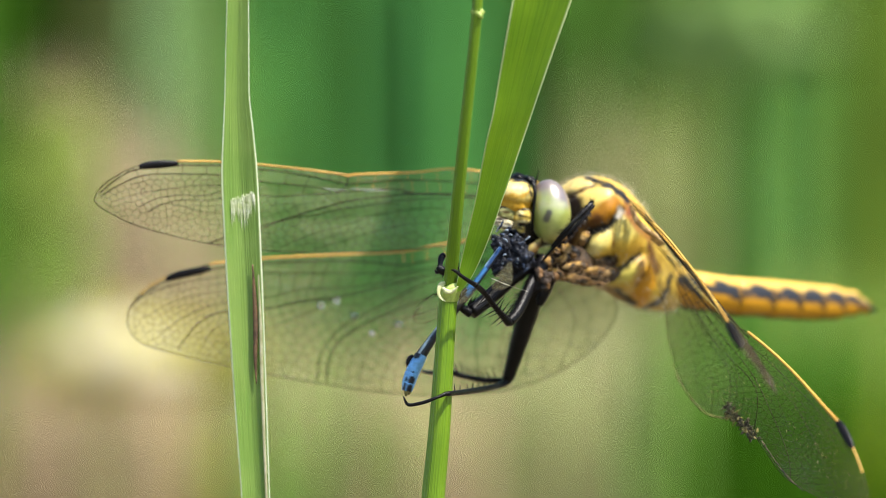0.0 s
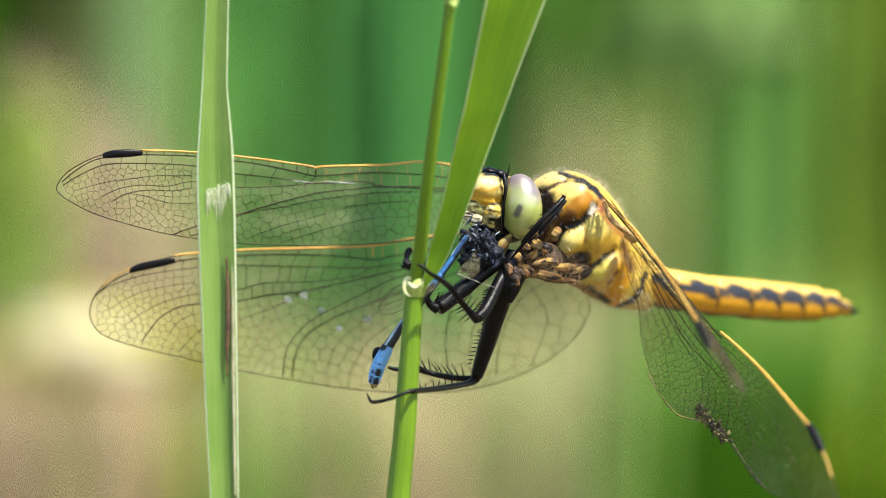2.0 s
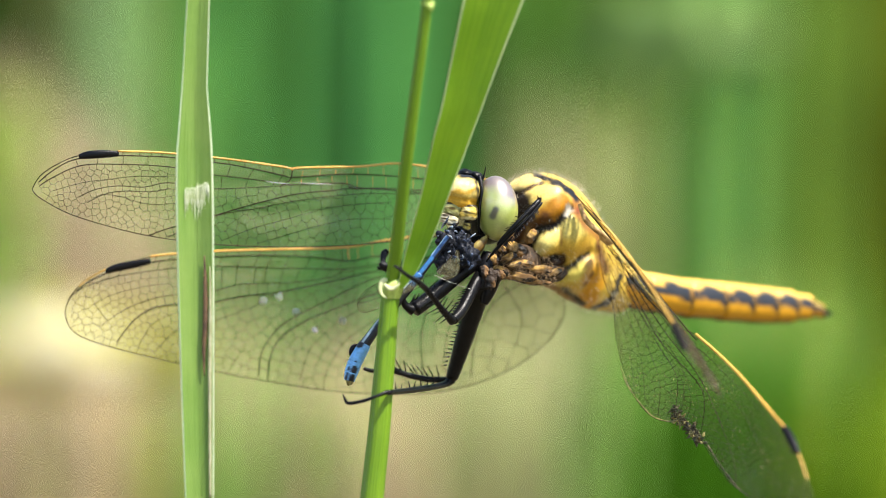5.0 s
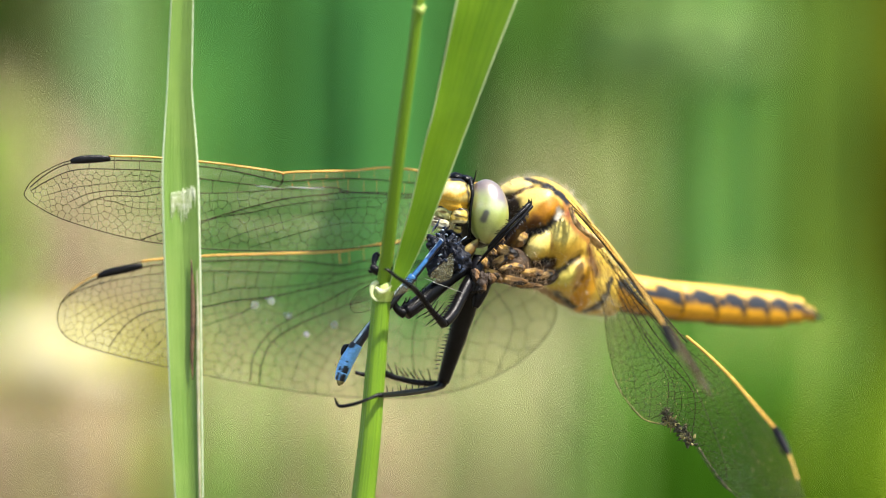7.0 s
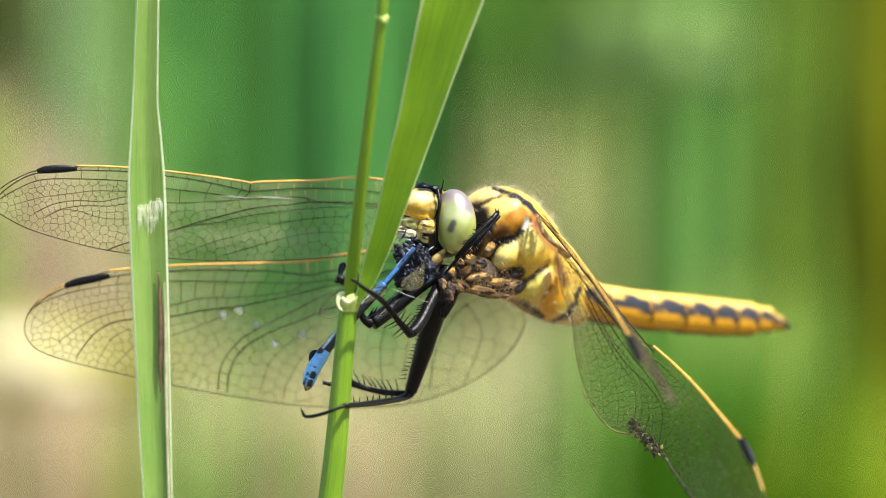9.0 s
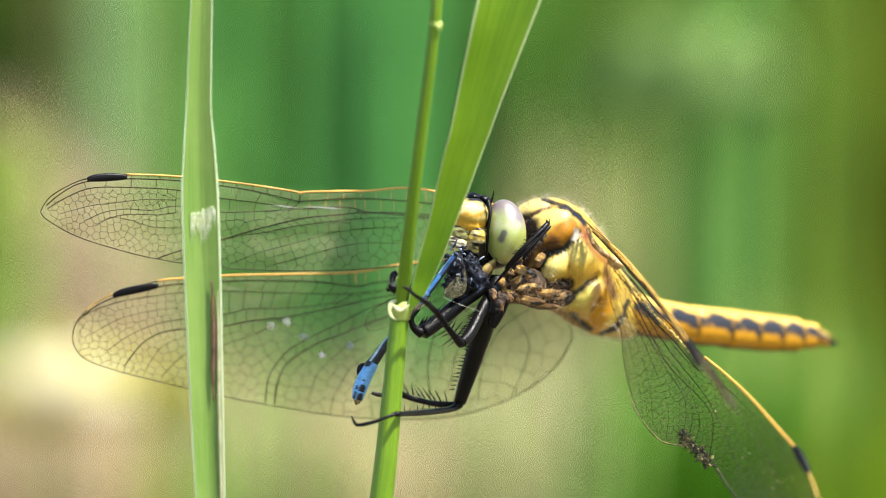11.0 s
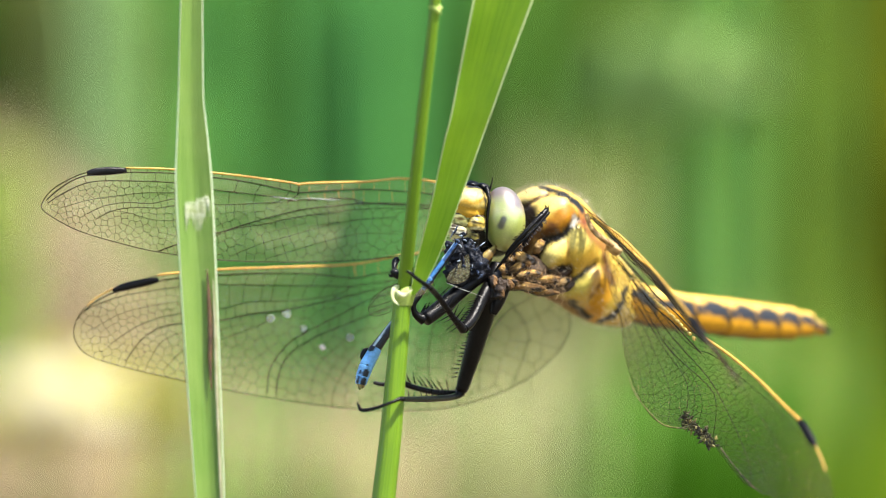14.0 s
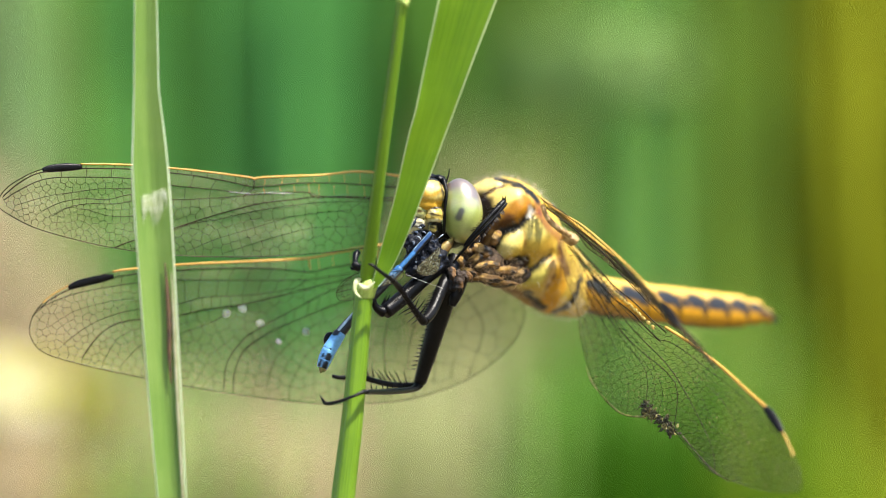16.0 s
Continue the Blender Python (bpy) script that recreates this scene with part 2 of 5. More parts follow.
def marked(ob, ground, strokes=(), ragged=0.25):
    """Colour markings: each stroke is (line, radius, colour, softness), in mm of x and z."""
    me = ob.data
    co = np.empty(len(me.vertices) * 3)
    me.vertices.foreach_get("co", co)
    co = co.reshape(-1, 3) / MM
    rag = np.array([noise.noise(Vector(c * 1.7)) for c in co]) * ragged
    colour = np.ones((len(co), 4))
    colour[:, :3] = ground
    for line, radius, tone, soft in strokes:
        d = to_line(co[:, 0], co[:, 2], line) + rag
        w = np.clip((radius - d) / max(soft, 1e-3) + 0.5, 0, 1)[:, None]
        colour[:, :3] = colour[:, :3] * (1 - w) + np.array(tone) * w
    layer = me.color_attributes.new("marking", "FLOAT_COLOR", "POINT")
    layer.data.foreach_set("color", colour.ravel())
    return ob


# ---- wings ----
def inside(p, poly):
    return bool(within(np.array([p[:2]], float), poly)[0])


def within(points, poly):
    """Which of the points lie inside a closed outline."""
    q = np.asarray(poly, float)
    (ax, ay), (bx, by) = q.T, np.roll(q, -1, 0).T
    x, y = points[:, :1], points[:, 1:2]
    slope = (bx - ax) / np.where(by == ay, 1e-12, by - ay)
    return (((ay > y) != (by > y)) & (x < slope * (y - ay) + ax)).sum(1) % 2 == 1


def clipped(a, b, poly):
    """The end of the stretch from a (inside) towards b at the outline."""
    lo, hi = 0.0, 1.0
    for _ in range(12):
        mid = (lo + hi) / 2
        if inside(a + (b - a) * mid, poly):
            lo = mid
        else:
            hi = mid
    return a + (b - a) * lo


def wing_net(outline, veins, spacing, seed, zones=()):
    """Outline and cell edges of an even net of cells that lines up with the main veins and leaves the zones free; also the skin."""
    from mathutils.geometry import delaunay_2d_cdt
    rng = np.random.RandomState(seed)
    poly = [tuple(p) for p in curve_points(outline, 6, True)]
    seeds = []

    def add(p, tight):
        s = spacing(*p) * tight
        if seeds:
            q = np.array(seeds)
            if (np.hypot(q[:, 0] - p[0], q[:, 1] - p[1]) < s).any():
                return
        seeds.append((p[0], p[1]))

    for line, _ in veins:
        c, run, last = curve_points(line, 10), 0.0, None
        for q in c:
            if last is not None:
                d = q - last
                run += np.hypot(*d)
                s = spacing(*q)
                if run > s:
                    run = 0.0
                    nrm = np.array((-d[1], d[0])) / (np.hypot(*d) + 1e-9)
                    for p in (q + nrm * s * 0.5, q - nrm * s * 0.5):
                        if inside(p, poly):
                            add(p, 0.6)
            last = q
    fixed = len(seeds)
    low, high = np.min(poly, 0), np.max(poly, 0)
    cloud = rng.uniform(low, high, (16000, 2))
    cloud = cloud[within(cloud, poly)]
    for p in cloud:
        add(p, 0.84)
    # even out the free seeds
    size = np.array([spacing(*p) for p in cloud])
    cloud = cloud[rng.uniform(0, 1, len(cloud)) < (size.min() / size) ** 2]
    spots = np.array(seeds)
    for _ in range(3):
        nearest = np.concatenate([((c[:, None, :] - spots[None]) ** 2).sum(2).argmin(1) for c in np.array_split(cloud, 12)])
        count = np.bincount(nearest, minlength=len(spots))
        mean = np.stack([np.bincount(nearest, cloud[:, k], len(spots)) for k in (0, 1)], 1) / np.maximum(count, 1)[:, None]
        move = (count > 3) & (np.arange(len(spots)) >= fixed)
        spots[move] = mean[move]
    pts = [Vector(p) for p in spots]
    co, _, tris, *_ = delaunay_2d_cdt(pts, [], [], 0, 1e-5)
    centre, sides = [], {}
    for i, f in enumerate(tris):
        (ax, ay), (bx, by), (cx, cy) = (co[k] for k in f)
        d = 2 * (ax * (by - cy) + bx * (cy - ay) + cx * (ay - by)) or 1e-9
        ux = ((ax * ax + ay * ay) * (by - cy) + (bx * bx + by * by) * (cy - ay) + (cx * cx + cy * cy) * (ay - by)) / d
        uy = ((ax * ax + ay * ay) * (cx - bx) + (bx * bx + by * by) * (ax - cx) + (cx * cx + cy * cy) * (bx - ax)) / d
        centre.append(np.array((ux, uy)))
        for k in range(3):
            sides.setdefault(tuple(sorted((f[k], f[(k + 1) % 3]))), []).append(i)
    kept = within(np.array(centre), poly)
    edges = []
    for pair in sides.values():
        if len(pair) != 2:
            continue
        a, b = centre[pair[0]], centre[pair[1]]
        ia, ib = kept[pair[0]], kept[pair[1]]
        if not ia and not ib or np.hypot(*(a - b)) < 0.02:
            continue
        if not ib:
            b = clipped(a, b, poly)
        elif not ia:
            a = clipped(b, a, poly)
        if np.hypot(*(a - b)) < 4:
            edges.append((a, b))
    for zone in zones:
        middle = within(np.array([(a + b) / 2 for a, b in edges]), zone)
        edges = [e for e, m in zip(edges, middle) if not m]
    loop = list(range(len(poly)))
    skin = delaunay_2d_cdt([Vector(p) for p in poly] + pts, [(i, (i + 1) % len(poly)) for i in loop], [], 1, 1e-5)
    return poly, edges, [tuple(v) for v in skin[0]], [tuple(f) for f in skin[2]]


def along(line, share):
    """The point at a share of a smooth line's length."""
    c = np.array(curve_points(line, 8))
    run = np.concatenate(([0], np.cumsum(np.hypot(*np.diff(c, axis=0).T))))
    return np.array([np.interp(share * run[-1], run, c[:, k]) for k in (0, 1)])


def wing(parent, label, outline, veins, amber, stigma, spacing, to3d, seed, cell=0.034, rim=0.042, skin=None, ladders=()):
    """One wing: clear skin (the part itself), net of cells, main veins, ladders of cross veins between two lines, amber front edge, dark wing spot."""
    zones = [[tuple(p) for p in curve_points(a, 6)] + [tuple(p) for p in curve_points(b, 6)[::-1]] for a, b, *_ in ladders]
    poly, edges, verts, faces = wing_net(outline, veins, spacing, seed, zones)
    base = part("wing", ([tuple(np.array(to3d(*v)) * MM) for v in verts], faces), skin or SKIN_CLEAR, parent, label)
    net = [prism(to3d(*a), to3d(*b), cell) for a, b in edges]
    net += [prism(to3d(*a), to3d(*b), rim) for a, b in zip(poly, poly[1:] + poly[:1])]
    part("vein_net", joined(*net), VEIN, base, "dark brown net of fine cross veins", False)
    for k, (a, b, step, r, material) in enumerate(ladders):
        rng = random.Random(seed * 10 + k)
        n = max(2, round(np.hypot(*np.diff(np.array(curve_points(a, 8)), axis=0).T).sum() / step))
        for i in range(n):
            share = (i + 0.5 + rng.uniform(-0.2, 0.2)) / n
            part("cross_vein", prism(to3d(*along(a, share)), to3d(*along(b, share + rng.uniform(-0.006, 0.006))), r), material, base, "", False)
    for line, r in veins:
        if r:
            c = [to3d(*q) for q in curve_points(line, 6)]
            part("main_vein", tube(c[::2] + [c[-1]], [r] * (len(c[::2]) + 1), 6, 2), VEIN, base)
    for line, r in amber:
        c = [to3d(*q) for q in curve_points(line, 6)]
        part("front_edge", tube(c[::2] + [c[-1]], [r] * (len(c[::2]) + 1), 6, 2), COSTA, base, "amber leading edge vein")
    if stigma:
        c = [to3d(*q) for q in stigma]
        n = len(c)
        part("wing_spot", tube(c, [0.2] + [0.33] * (n - 2) + [0.2], 10, 4, flat=0.4), BLACK, base, "black wing spot")
    return base


dragonfly = thing("dragonfly", "yellow and black dragonfly clinging to a grass stem, feeding", "dragonfly")


def far_fore(x, z):
    back = 0.18 * x + 5.6
    s = (297.27 + back) / (298.87 + 0.27 * x)
    return (x * s, back + 0.10 * math.sin(z * 2.6), z * s)


wing(dragonfly, "clear far forewing with amber front edge",
     [(10.70, 4.54), (-1.59, 7.21), (-6.70, 7.08), (-11.54, 6.91), (-12.19, 6.77), (-12.78, 6.95), (-17.70, 7.60), (-22.65, 8.02), (-26.09, 8.09), (-29.19, 7.70), (-30.91, 6.96), (-32.11, 6.13), (-32.72, 5.26), (-32.72, 4.72), (-31.89, 4.04), (-29.85, 2.96), (-26.64, 1.96), (-23.53, 1.24), (-19.05, 0.64), (-14.06, 0.42), (-8.55, 0.51), (-3.92, 0.93), (3.10, 1.74), (9.52, 2.51)],
     [([(-12.32, 6.12), (-14.48, 6.62), (-16.77, 7.06), (-18.82, 7.32), (-22.08, 7.66), (-24.47, 7.73), (-26.18, 7.72), (-29.40, 7.41), (-31.18, 6.49), (-32.33, 5.52)], 0.05),
      ([(-12.32, 6.12), (-10.80, 6.23), (-8.01, 6.43), (-4.05, 6.32), (1.84, 5.80)], 0.05),
      ([(-12.87, 5.56), (-14.48, 5.83), (-16.77, 6.09), (-18.82, 6.31), (-22.09, 6.88), (-25.82, 7.03), (-28.95, 6.91), (-31.18, 5.94), (-32.24, 5.25)], 0.04),
      ([(1.84, 4.96), (-4.05, 5.29), (-6.62, 5.32), (-8.25, 5.69), (-12.18, 5.52), (-12.87, 5.56)], 0.05),
      ([(-12.64, 5.47), (-15.40, 5.27), (-18.82, 5.15), (-22.09, 5.59), (-24.03, 5.21), (-26.05, 5.29), (-27.84, 5.00), (-29.18, 4.36)], 0.035),
      ([(-22.09, 5.09), (-23.58, 4.85), (-25.60, 4.88), (-27.17, 4.60), (-28.51, 3.90)], 0.03),
      ([(-22.09, 6.05), (-24.48, 6.08), (-26.72, 5.83), (-28.95, 5.50), (-31.18, 4.85)], 0.025),
      ([(1.83, 4.67), (-4.05, 5.15), (-7.09, 5.27), (-8.95, 5.08), (-11.72, 4.78), (-14.49, 4.12), (-16.78, 3.46), (-18.60, 2.89), (-22.09, 1.87), (-23.58, 1.31)], 0.048),
      ([(-1.47, 4.84), (-4.05, 4.87), (-6.16, 4.86), (-8.48, 4.66), (-10.80, 4.37), (-13.11, 3.98), (-14.95, 3.56), (-17.69, 3.08), (-19.96, 2.11), (-22.09, 1.18)], 0.03),
      ([(-4.06, 4.17), (-6.63, 3.97), (-8.95, 3.68), (-10.80, 3.21), (-13.11, 2.55), (-15.41, 1.89), (-17.69, 0.96)], 0.022),
      ([(-4.06, 2.77), (-7.10, 2.76), (-9.88, 2.19), (-12.65, 1.39), (-14.95, 0.69)], 0.022),
      ([(-22.09, 3.80), (-24.03, 3.88), (-25.83, 4.42), (-27.17, 4.60)], 0.022)],
     [([(10.70, 4.54), (-1.59, 7.21), (-6.70, 7.08), (-11.54, 6.91), (-12.19, 6.77), (-12.78, 6.95), (-17.70, 7.60), (-22.65, 8.02), (-26.09, 8.09)], 0.085)],
     [(-29.19, 7.60), (-28.45, 7.75), (-27.10, 7.85), (-26.05, 7.86)],
     lambda x, z: 0.49 + 0.3 * max(0, min(1, (x + 25) / 16)), far_fore, 3, 0.021, 0.05,
     ladders=[([(-12.41, 7.00), (-15.39, 7.40), (-18.82, 7.78), (-22.08, 7.98), (-24.02, 8.15), (-26.18, 8.13)], [(-12.32, 6.12), (-14.48, 6.62), (-18.82, 7.32), (-22.08, 7.66), (-24.47, 7.73), (-26.18, 7.72)], 1.1, 0.035, VEIN),
      ([(-12.32, 6.12), (-14.48, 6.62), (-16.77, 7.06), (-18.82, 7.32), (-22.08, 7.66), (-24.47, 7.73), (-26.18, 7.72), (-29.40, 7.41), (-31.18, 6.49), (-32.33, 5.52)], [(-12.87, 5.56), (-14.48, 5.83), (-16.77, 6.09), (-18.82, 6.31), (-22.09, 6.88), (-25.82, 7.03), (-28.95, 6.91), (-31.18, 5.94), (-32.24, 5.25)], 2.0, 0.032, VEIN),
      ([(-12.97, 5.52), (-15.40, 5.87), (-18.82, 6.26)], [(-13.33, 5.33), (-15.40, 5.27), (-18.82, 5.15)], 2.2, 0.03, VEIN),
      ([(-11.95, 7.01), (-8.48, 7.13), (-4.04, 7.31), (-1.46, 7.47)], [(-12.09, 6.12), (-10.80, 6.23), (-8.01, 6.43), (-4.05, 6.32), (-1.47, 6.16)], 1.3, 0.024, COSTA),
      ([(-12.09, 6.03), (-10.80, 6.13), (-8.01, 6.34), (-4.05, 6.23), (-1.47, 6.06)], [(-11.95, 5.52), (-8.25, 5.64), (-6.62, 5.32), (-4.05, 5.29), (-1.47, 5.17)], 1.25, 0.022, COSTA),
      ([(-4.05, 5.15), (-7.09, 5.27), (-8.95, 5.08), (-11.72, 4.78), (-14.49, 4.12), (-16.78, 3.46), (-18.60, 2.89)], [(-4.05, 4.87), (-6.16, 4.86), (-8.48, 4.66), (-10.80, 4.37), (-13.11, 3.98), (-14.95, 3.56), (-17.69, 3.08)], 0.7, 0.022, VEIN)])



def far_hind(x, z):
    back = 0.14 * x + 9.2
    s = (297.27 + back) / (300.87 + 0.24 * x)
    return (x * s, back + 0.10 * math.sin(z * 2.4), z * s)


wing(dragonfly, "clear far hindwing with white specks",
     [(12.52, 1.87), (3.12, 1.85), (-3.95, 1.08), (-7.67, 0.42), (-13.22, 0.19), (-17.82, 0.05), (-22.38, -0.28), (-23.68, -0.46), (-27.28, -1.52), (-29.17, -2.71), (-30.22, -4.09), (-30.41, -5.47), (-29.49, -6.84), (-26.91, -7.83), (-22.38, -8.97), (-19.21, -9.70), (-14.62, -10.61), (-8.60, -11.54), (-3.95, -11.80), (0.75, -11.51), (5.51, -10.02), (8.86, -7.72), (10.47, -5.31), (10.61, -3.30), (12.04, -0.43)],
     [([(-0.44, 0.53), (-4.46, -0.23), (-6.10, -0.46), (-7.42, -0.75), (-9.85, -0.51), (-11.71, -0.37), (-15.41, -0.32), (-18.77, -0.46), (-21.98, -0.69), (-23.76, -0.97), (-27.07, -1.80), (-28.65, -2.58), (-29.55, -3.31)], 0.052),
      ([(-0.44, -0.32), (-4.46, -0.94), (-6.11, -1.17), (-7.98, -1.40), (-10.78, -1.40), (-15.42, -1.30), (-18.78, -1.25), (-21.98, -1.43), (-24.12, -1.71), (-26.84, -2.21), (-29.10, -3.08), (-30.23, -4.00)], 0.035),
      ([(-7.89, -1.45), (-8.92, -2.06), (-10.78, -2.38), (-13.11, -2.61), (-16.34, -2.70), (-18.64, -3.25), (-21.98, -3.61), (-24.12, -4.11), (-25.94, -4.94), (-27.52, -6.08)], 0.032),
      ([(-0.44, -0.32), (-4.46, -1.41), (-6.58, -1.83), (-8.92, -2.43), (-11.25, -2.94), (-13.57, -3.40), (-16.34, -3.72), (-18.64, -4.18), (-21.99, -4.44), (-23.67, -4.81), (-25.03, -5.73), (-26.31, -7.43)], 0.05),
      ([(-0.44, -0.56), (-6.11, -2.44), (-7.99, -3.37), (-9.86, -4.30), (-11.26, -5.00), (-12.65, -5.79), (-13.35, -6.39), (-14.28, -7.55), (-14.74, -8.71), (-14.88, -10.20)], 0.045),
      ([(-0.45, -1.74), (-6.58, -3.89), (-8.46, -4.64), (-10.33, -5.33), (-11.72, -6.07), (-12.89, -6.86), (-13.58, -7.79), (-14.05, -9.18), (-14.14, -10.44)], 0.045),
      ([(-13.57, -3.45), (-15.42, -4.61), (-17.73, -5.44), (-18.65, -5.76), (-21.40, -6.44), (-23.22, -8.18)], 0.024),
      ([(-6.59, -4.78), (-8.46, -5.95), (-9.87, -7.11), (-10.80, -8.27), (-11.50, -10.60)], 0.022),
      ([(-5.18, -5.49), (-7.77, -7.36), (-8.70, -8.76), (-9.41, -10.15), (-9.55, -11.32)], 0.024),
      ([(-21.98, -2.64), (-24.12, -2.91), (-26.84, -3.64), (-28.88, -4.83)], 0.022),
      ([(-21.99, -5.19), (-23.45, -5.96), (-24.58, -7.71)], 0.024),
      ([(8.39, 0.05), (0.28, -3.26), (-1.27, -5.61), (-1.50, -8.42), (-1.03, -11.24)], 0.035), ([(9.34, -1.38), (5.03, -3.75), (3.12, -7.05), (2.65, -10.37)], 0.03), ([(2.18, -3.27), (0.75, -6.56), (0.52, -9.39), (0.99, -11.37)], 0.025), ([(5.51, -2.80), (6.96, -5.67), (5.51, -9.83)], 0.025)],
     [([(12.52, 1.87), (3.12, 1.85), (-3.95, 1.08), (-7.67, 0.42), (-13.22, 0.19), (-17.82, 0.05), (-22.38, -0.28), (-23.68, -0.46)], 0.088), ([(-27.28, -1.52), (-28.53, -2.21), (-29.35, -2.90)], 0.06), ([(-7.58, 0.33), (-7.6, -0.1), (-7.5, -0.55)], 0.05)],
     [(-27.28, -1.71), (-26.36, -1.38), (-24.69, -1.02), (-23.63, -0.83)],
     lambda x, z: 0.53 + 0.38 * max(0, min(1, (x + 26) / 12)) + 0.5 * max(0, min(1, (x + 8) / 10)), far_hind, 5, 0.021, 0.045,
     ladders=[([(-7.55, 0.43), (-10.78, 0.33), (-15.41, 0.24), (-18.77, 0.14), (-21.98, -0.09), (-23.76, -0.37)], [(-7.42, -0.75), (-9.85, -0.51), (-11.71, -0.37), (-15.41, -0.32), (-18.77, -0.46), (-21.98, -0.69), (-23.76, -0.97)], 1.35, 0.036, VEIN),
      ([(-7.42, -0.75), (-9.85, -0.51), (-11.71, -0.37), (-15.41, -0.32), (-18.77, -0.46), (-21.98, -0.69), (-23.76, -0.97), (-27.07, -1.80), (-28.87, -2.72)], [(-7.98, -1.40), (-10.78, -1.40), (-15.42, -1.30), (-18.78, -1.25), (-21.98, -1.43), (-24.12, -1.71), (-26.84, -2.21), (-29.10, -3.13)], 1.35, 0.03, VEIN),
      ([(-7.98, -1.40), (-10.78, -1.40), (-15.42, -1.30), (-18.64, -1.30)], [(-8.68, -1.96), (-10.78, -2.38), (-13.11, -2.61), (-16.34, -2.70), (-18.64, -3.25)], 1.35, 0.028, VEIN),
      ([(-8.68, -1.96), (-10.78, -2.38), (-13.11, -2.61), (-16.34, -2.70), (-18.64, -3.25)], [(-8.92, -2.43), (-11.25, -2.94), (-13.57, -3.40), (-16.34, -3.72), (-18.64, -4.18)], 0.85, 0.025, VEIN),
      ([(-6.11, -2.44), (-7.99, -3.37), (-9.86, -4.30), (-11.26, -5.00), (-12.65, -5.79), (-13.35, -6.39), (-14.28, -7.55), (-14.74, -8.71), (-14.88, -10.20)], [(-6.58, -3.89), (-8.46, -4.64), (-10.33, -5.33), (-11.72, -6.07), (-12.89, -6.86), (-13.58, -7.79), (-14.05, -9.18), (-14.14, -10.44)], 1.15, 0.03, VEIN),
      ([(-7.23, 0.47), (-6.10, 0.76), (-4.45, 1.09), (-1.38, 1.75)], [(-7.18, -0.70), (-6.10, -0.46), (-4.46, -0.23), (-1.39, 0.24)], 1.1, 0.026, COSTA)])



def near_hind(x, z):
    before = 1.5 - 0.35 * (x - 13.5) - 2.2 * max(0, x - 20.5)
    back = min(4.5, -2.6 - 1.45 * (x - 20.4)) if x < 20.4 else -2.6 - 2.3 * (x - 20.4)
    s = (297.27 + back) / (297.27 + before)
    return (x * s, back + 0.12 * math.sin(x * 3), z * s)


NEAR_OUTLINE = [(13.40, 1.69), (16.16, -1.35), (19.37, -5.54), (20.93, -6.45), (22.01, -7.45), (23.62, -9.15), (25.10, -11.06), (26.66, -13.13), (27.57, -15.10), (28.15, -16.95), (28.53, -19.06), (28.04, -19.77), (26.00, -19.56), (23.75, -18.51), (22.91, -17.64), (22.02, -16.20), (21.40, -15.11), (20.69, -14.01), (19.93, -13.41), (18.84, -13.69), (17.45, -13.27), (16.11, -11.69), (15.18, -9.26), (14.62, -6.94), (14.29, -4.16), (13.40, -1.36)]
wing(dragonfly, "torn near hindwing with crumpled trailing edge",
     NEAR_OUTLINE,
     [([(13.87, 0.98), (19.37, -6.47), (21.39, -7.84), (23.62, -10.25), (25.55, -12.60), (27.48, -15.76)], 0.030), ([(14.11, 0.75), (17.97, -5.54), (20.93, -9.47), (22.40, -12.86), (23.54, -16.38), (23.66, -18.46)], 0.036),
      ([(14.34, 0.52), (17.74, -6.47), (20.93, -10.16), (21.55, -11.98), (21.29, -14.70)], 0.033), ([(21.55, -8.74), (23.99, -12.27), (25.46, -15.70), (26.44, -19.03)], 0.018),
      ([(13.87, 0.05), (16.16, -4.16), (17.97, -7.40), (19.53, -10.16), (19.30, -13.41)], 0.027), ([(13.78, -0.42), (15.23, -4.16), (16.57, -8.33), (16.98, -12.02)], 0.021),
      ([(14.11, 0.52), (17.04, -5.07), (19.53, -8.54), (20.60, -11.55), (20.25, -13.60)], 0.021), ([(13.78, -0.19), (15.70, -4.16), (17.27, -7.87), (18.14, -10.63), (18.00, -13.32)], 0.021), ([(13.64, -0.66), (14.76, -4.62), (15.74, -8.33), (16.15, -11.55)], 0.018), ([(13.59, -1.12), (14.48, -4.62), (15.08, -8.33)], 0.018), ([(14.11, 0.28), (16.57, -4.84), (18.61, -7.84), (20.00, -10.63), (19.81, -13.41)], 0.018),
      ([(22.10, -9.66), (23.16, -12.77), (24.20, -16.21), (24.93, -19.05)], 0.017), ([(23.24, -10.43), (25.01, -14.35), (26.79, -18.96)], 0.015), ([(24.37, -11.77), (26.09, -15.09), (27.60, -18.98)], 0.015)],
     [([(20.93, -6.45), (22.01, -7.45), (23.62, -9.15), (25.10, -11.06), (26.66, -13.13)], 0.13), ([(27.61, -15.10), (27.90, -16.01), (28.15, -16.95)], 0.07)],
     [(26.62, -13.13), (26.88, -13.57), (27.31, -14.55), (27.57, -15.14)],
     lambda x, z: 0.4 + 0.14 * max(0, min(1, (20 - x) / 5)), near_hind, 8, 0.017, 0.03, SKIN_SMOKY)

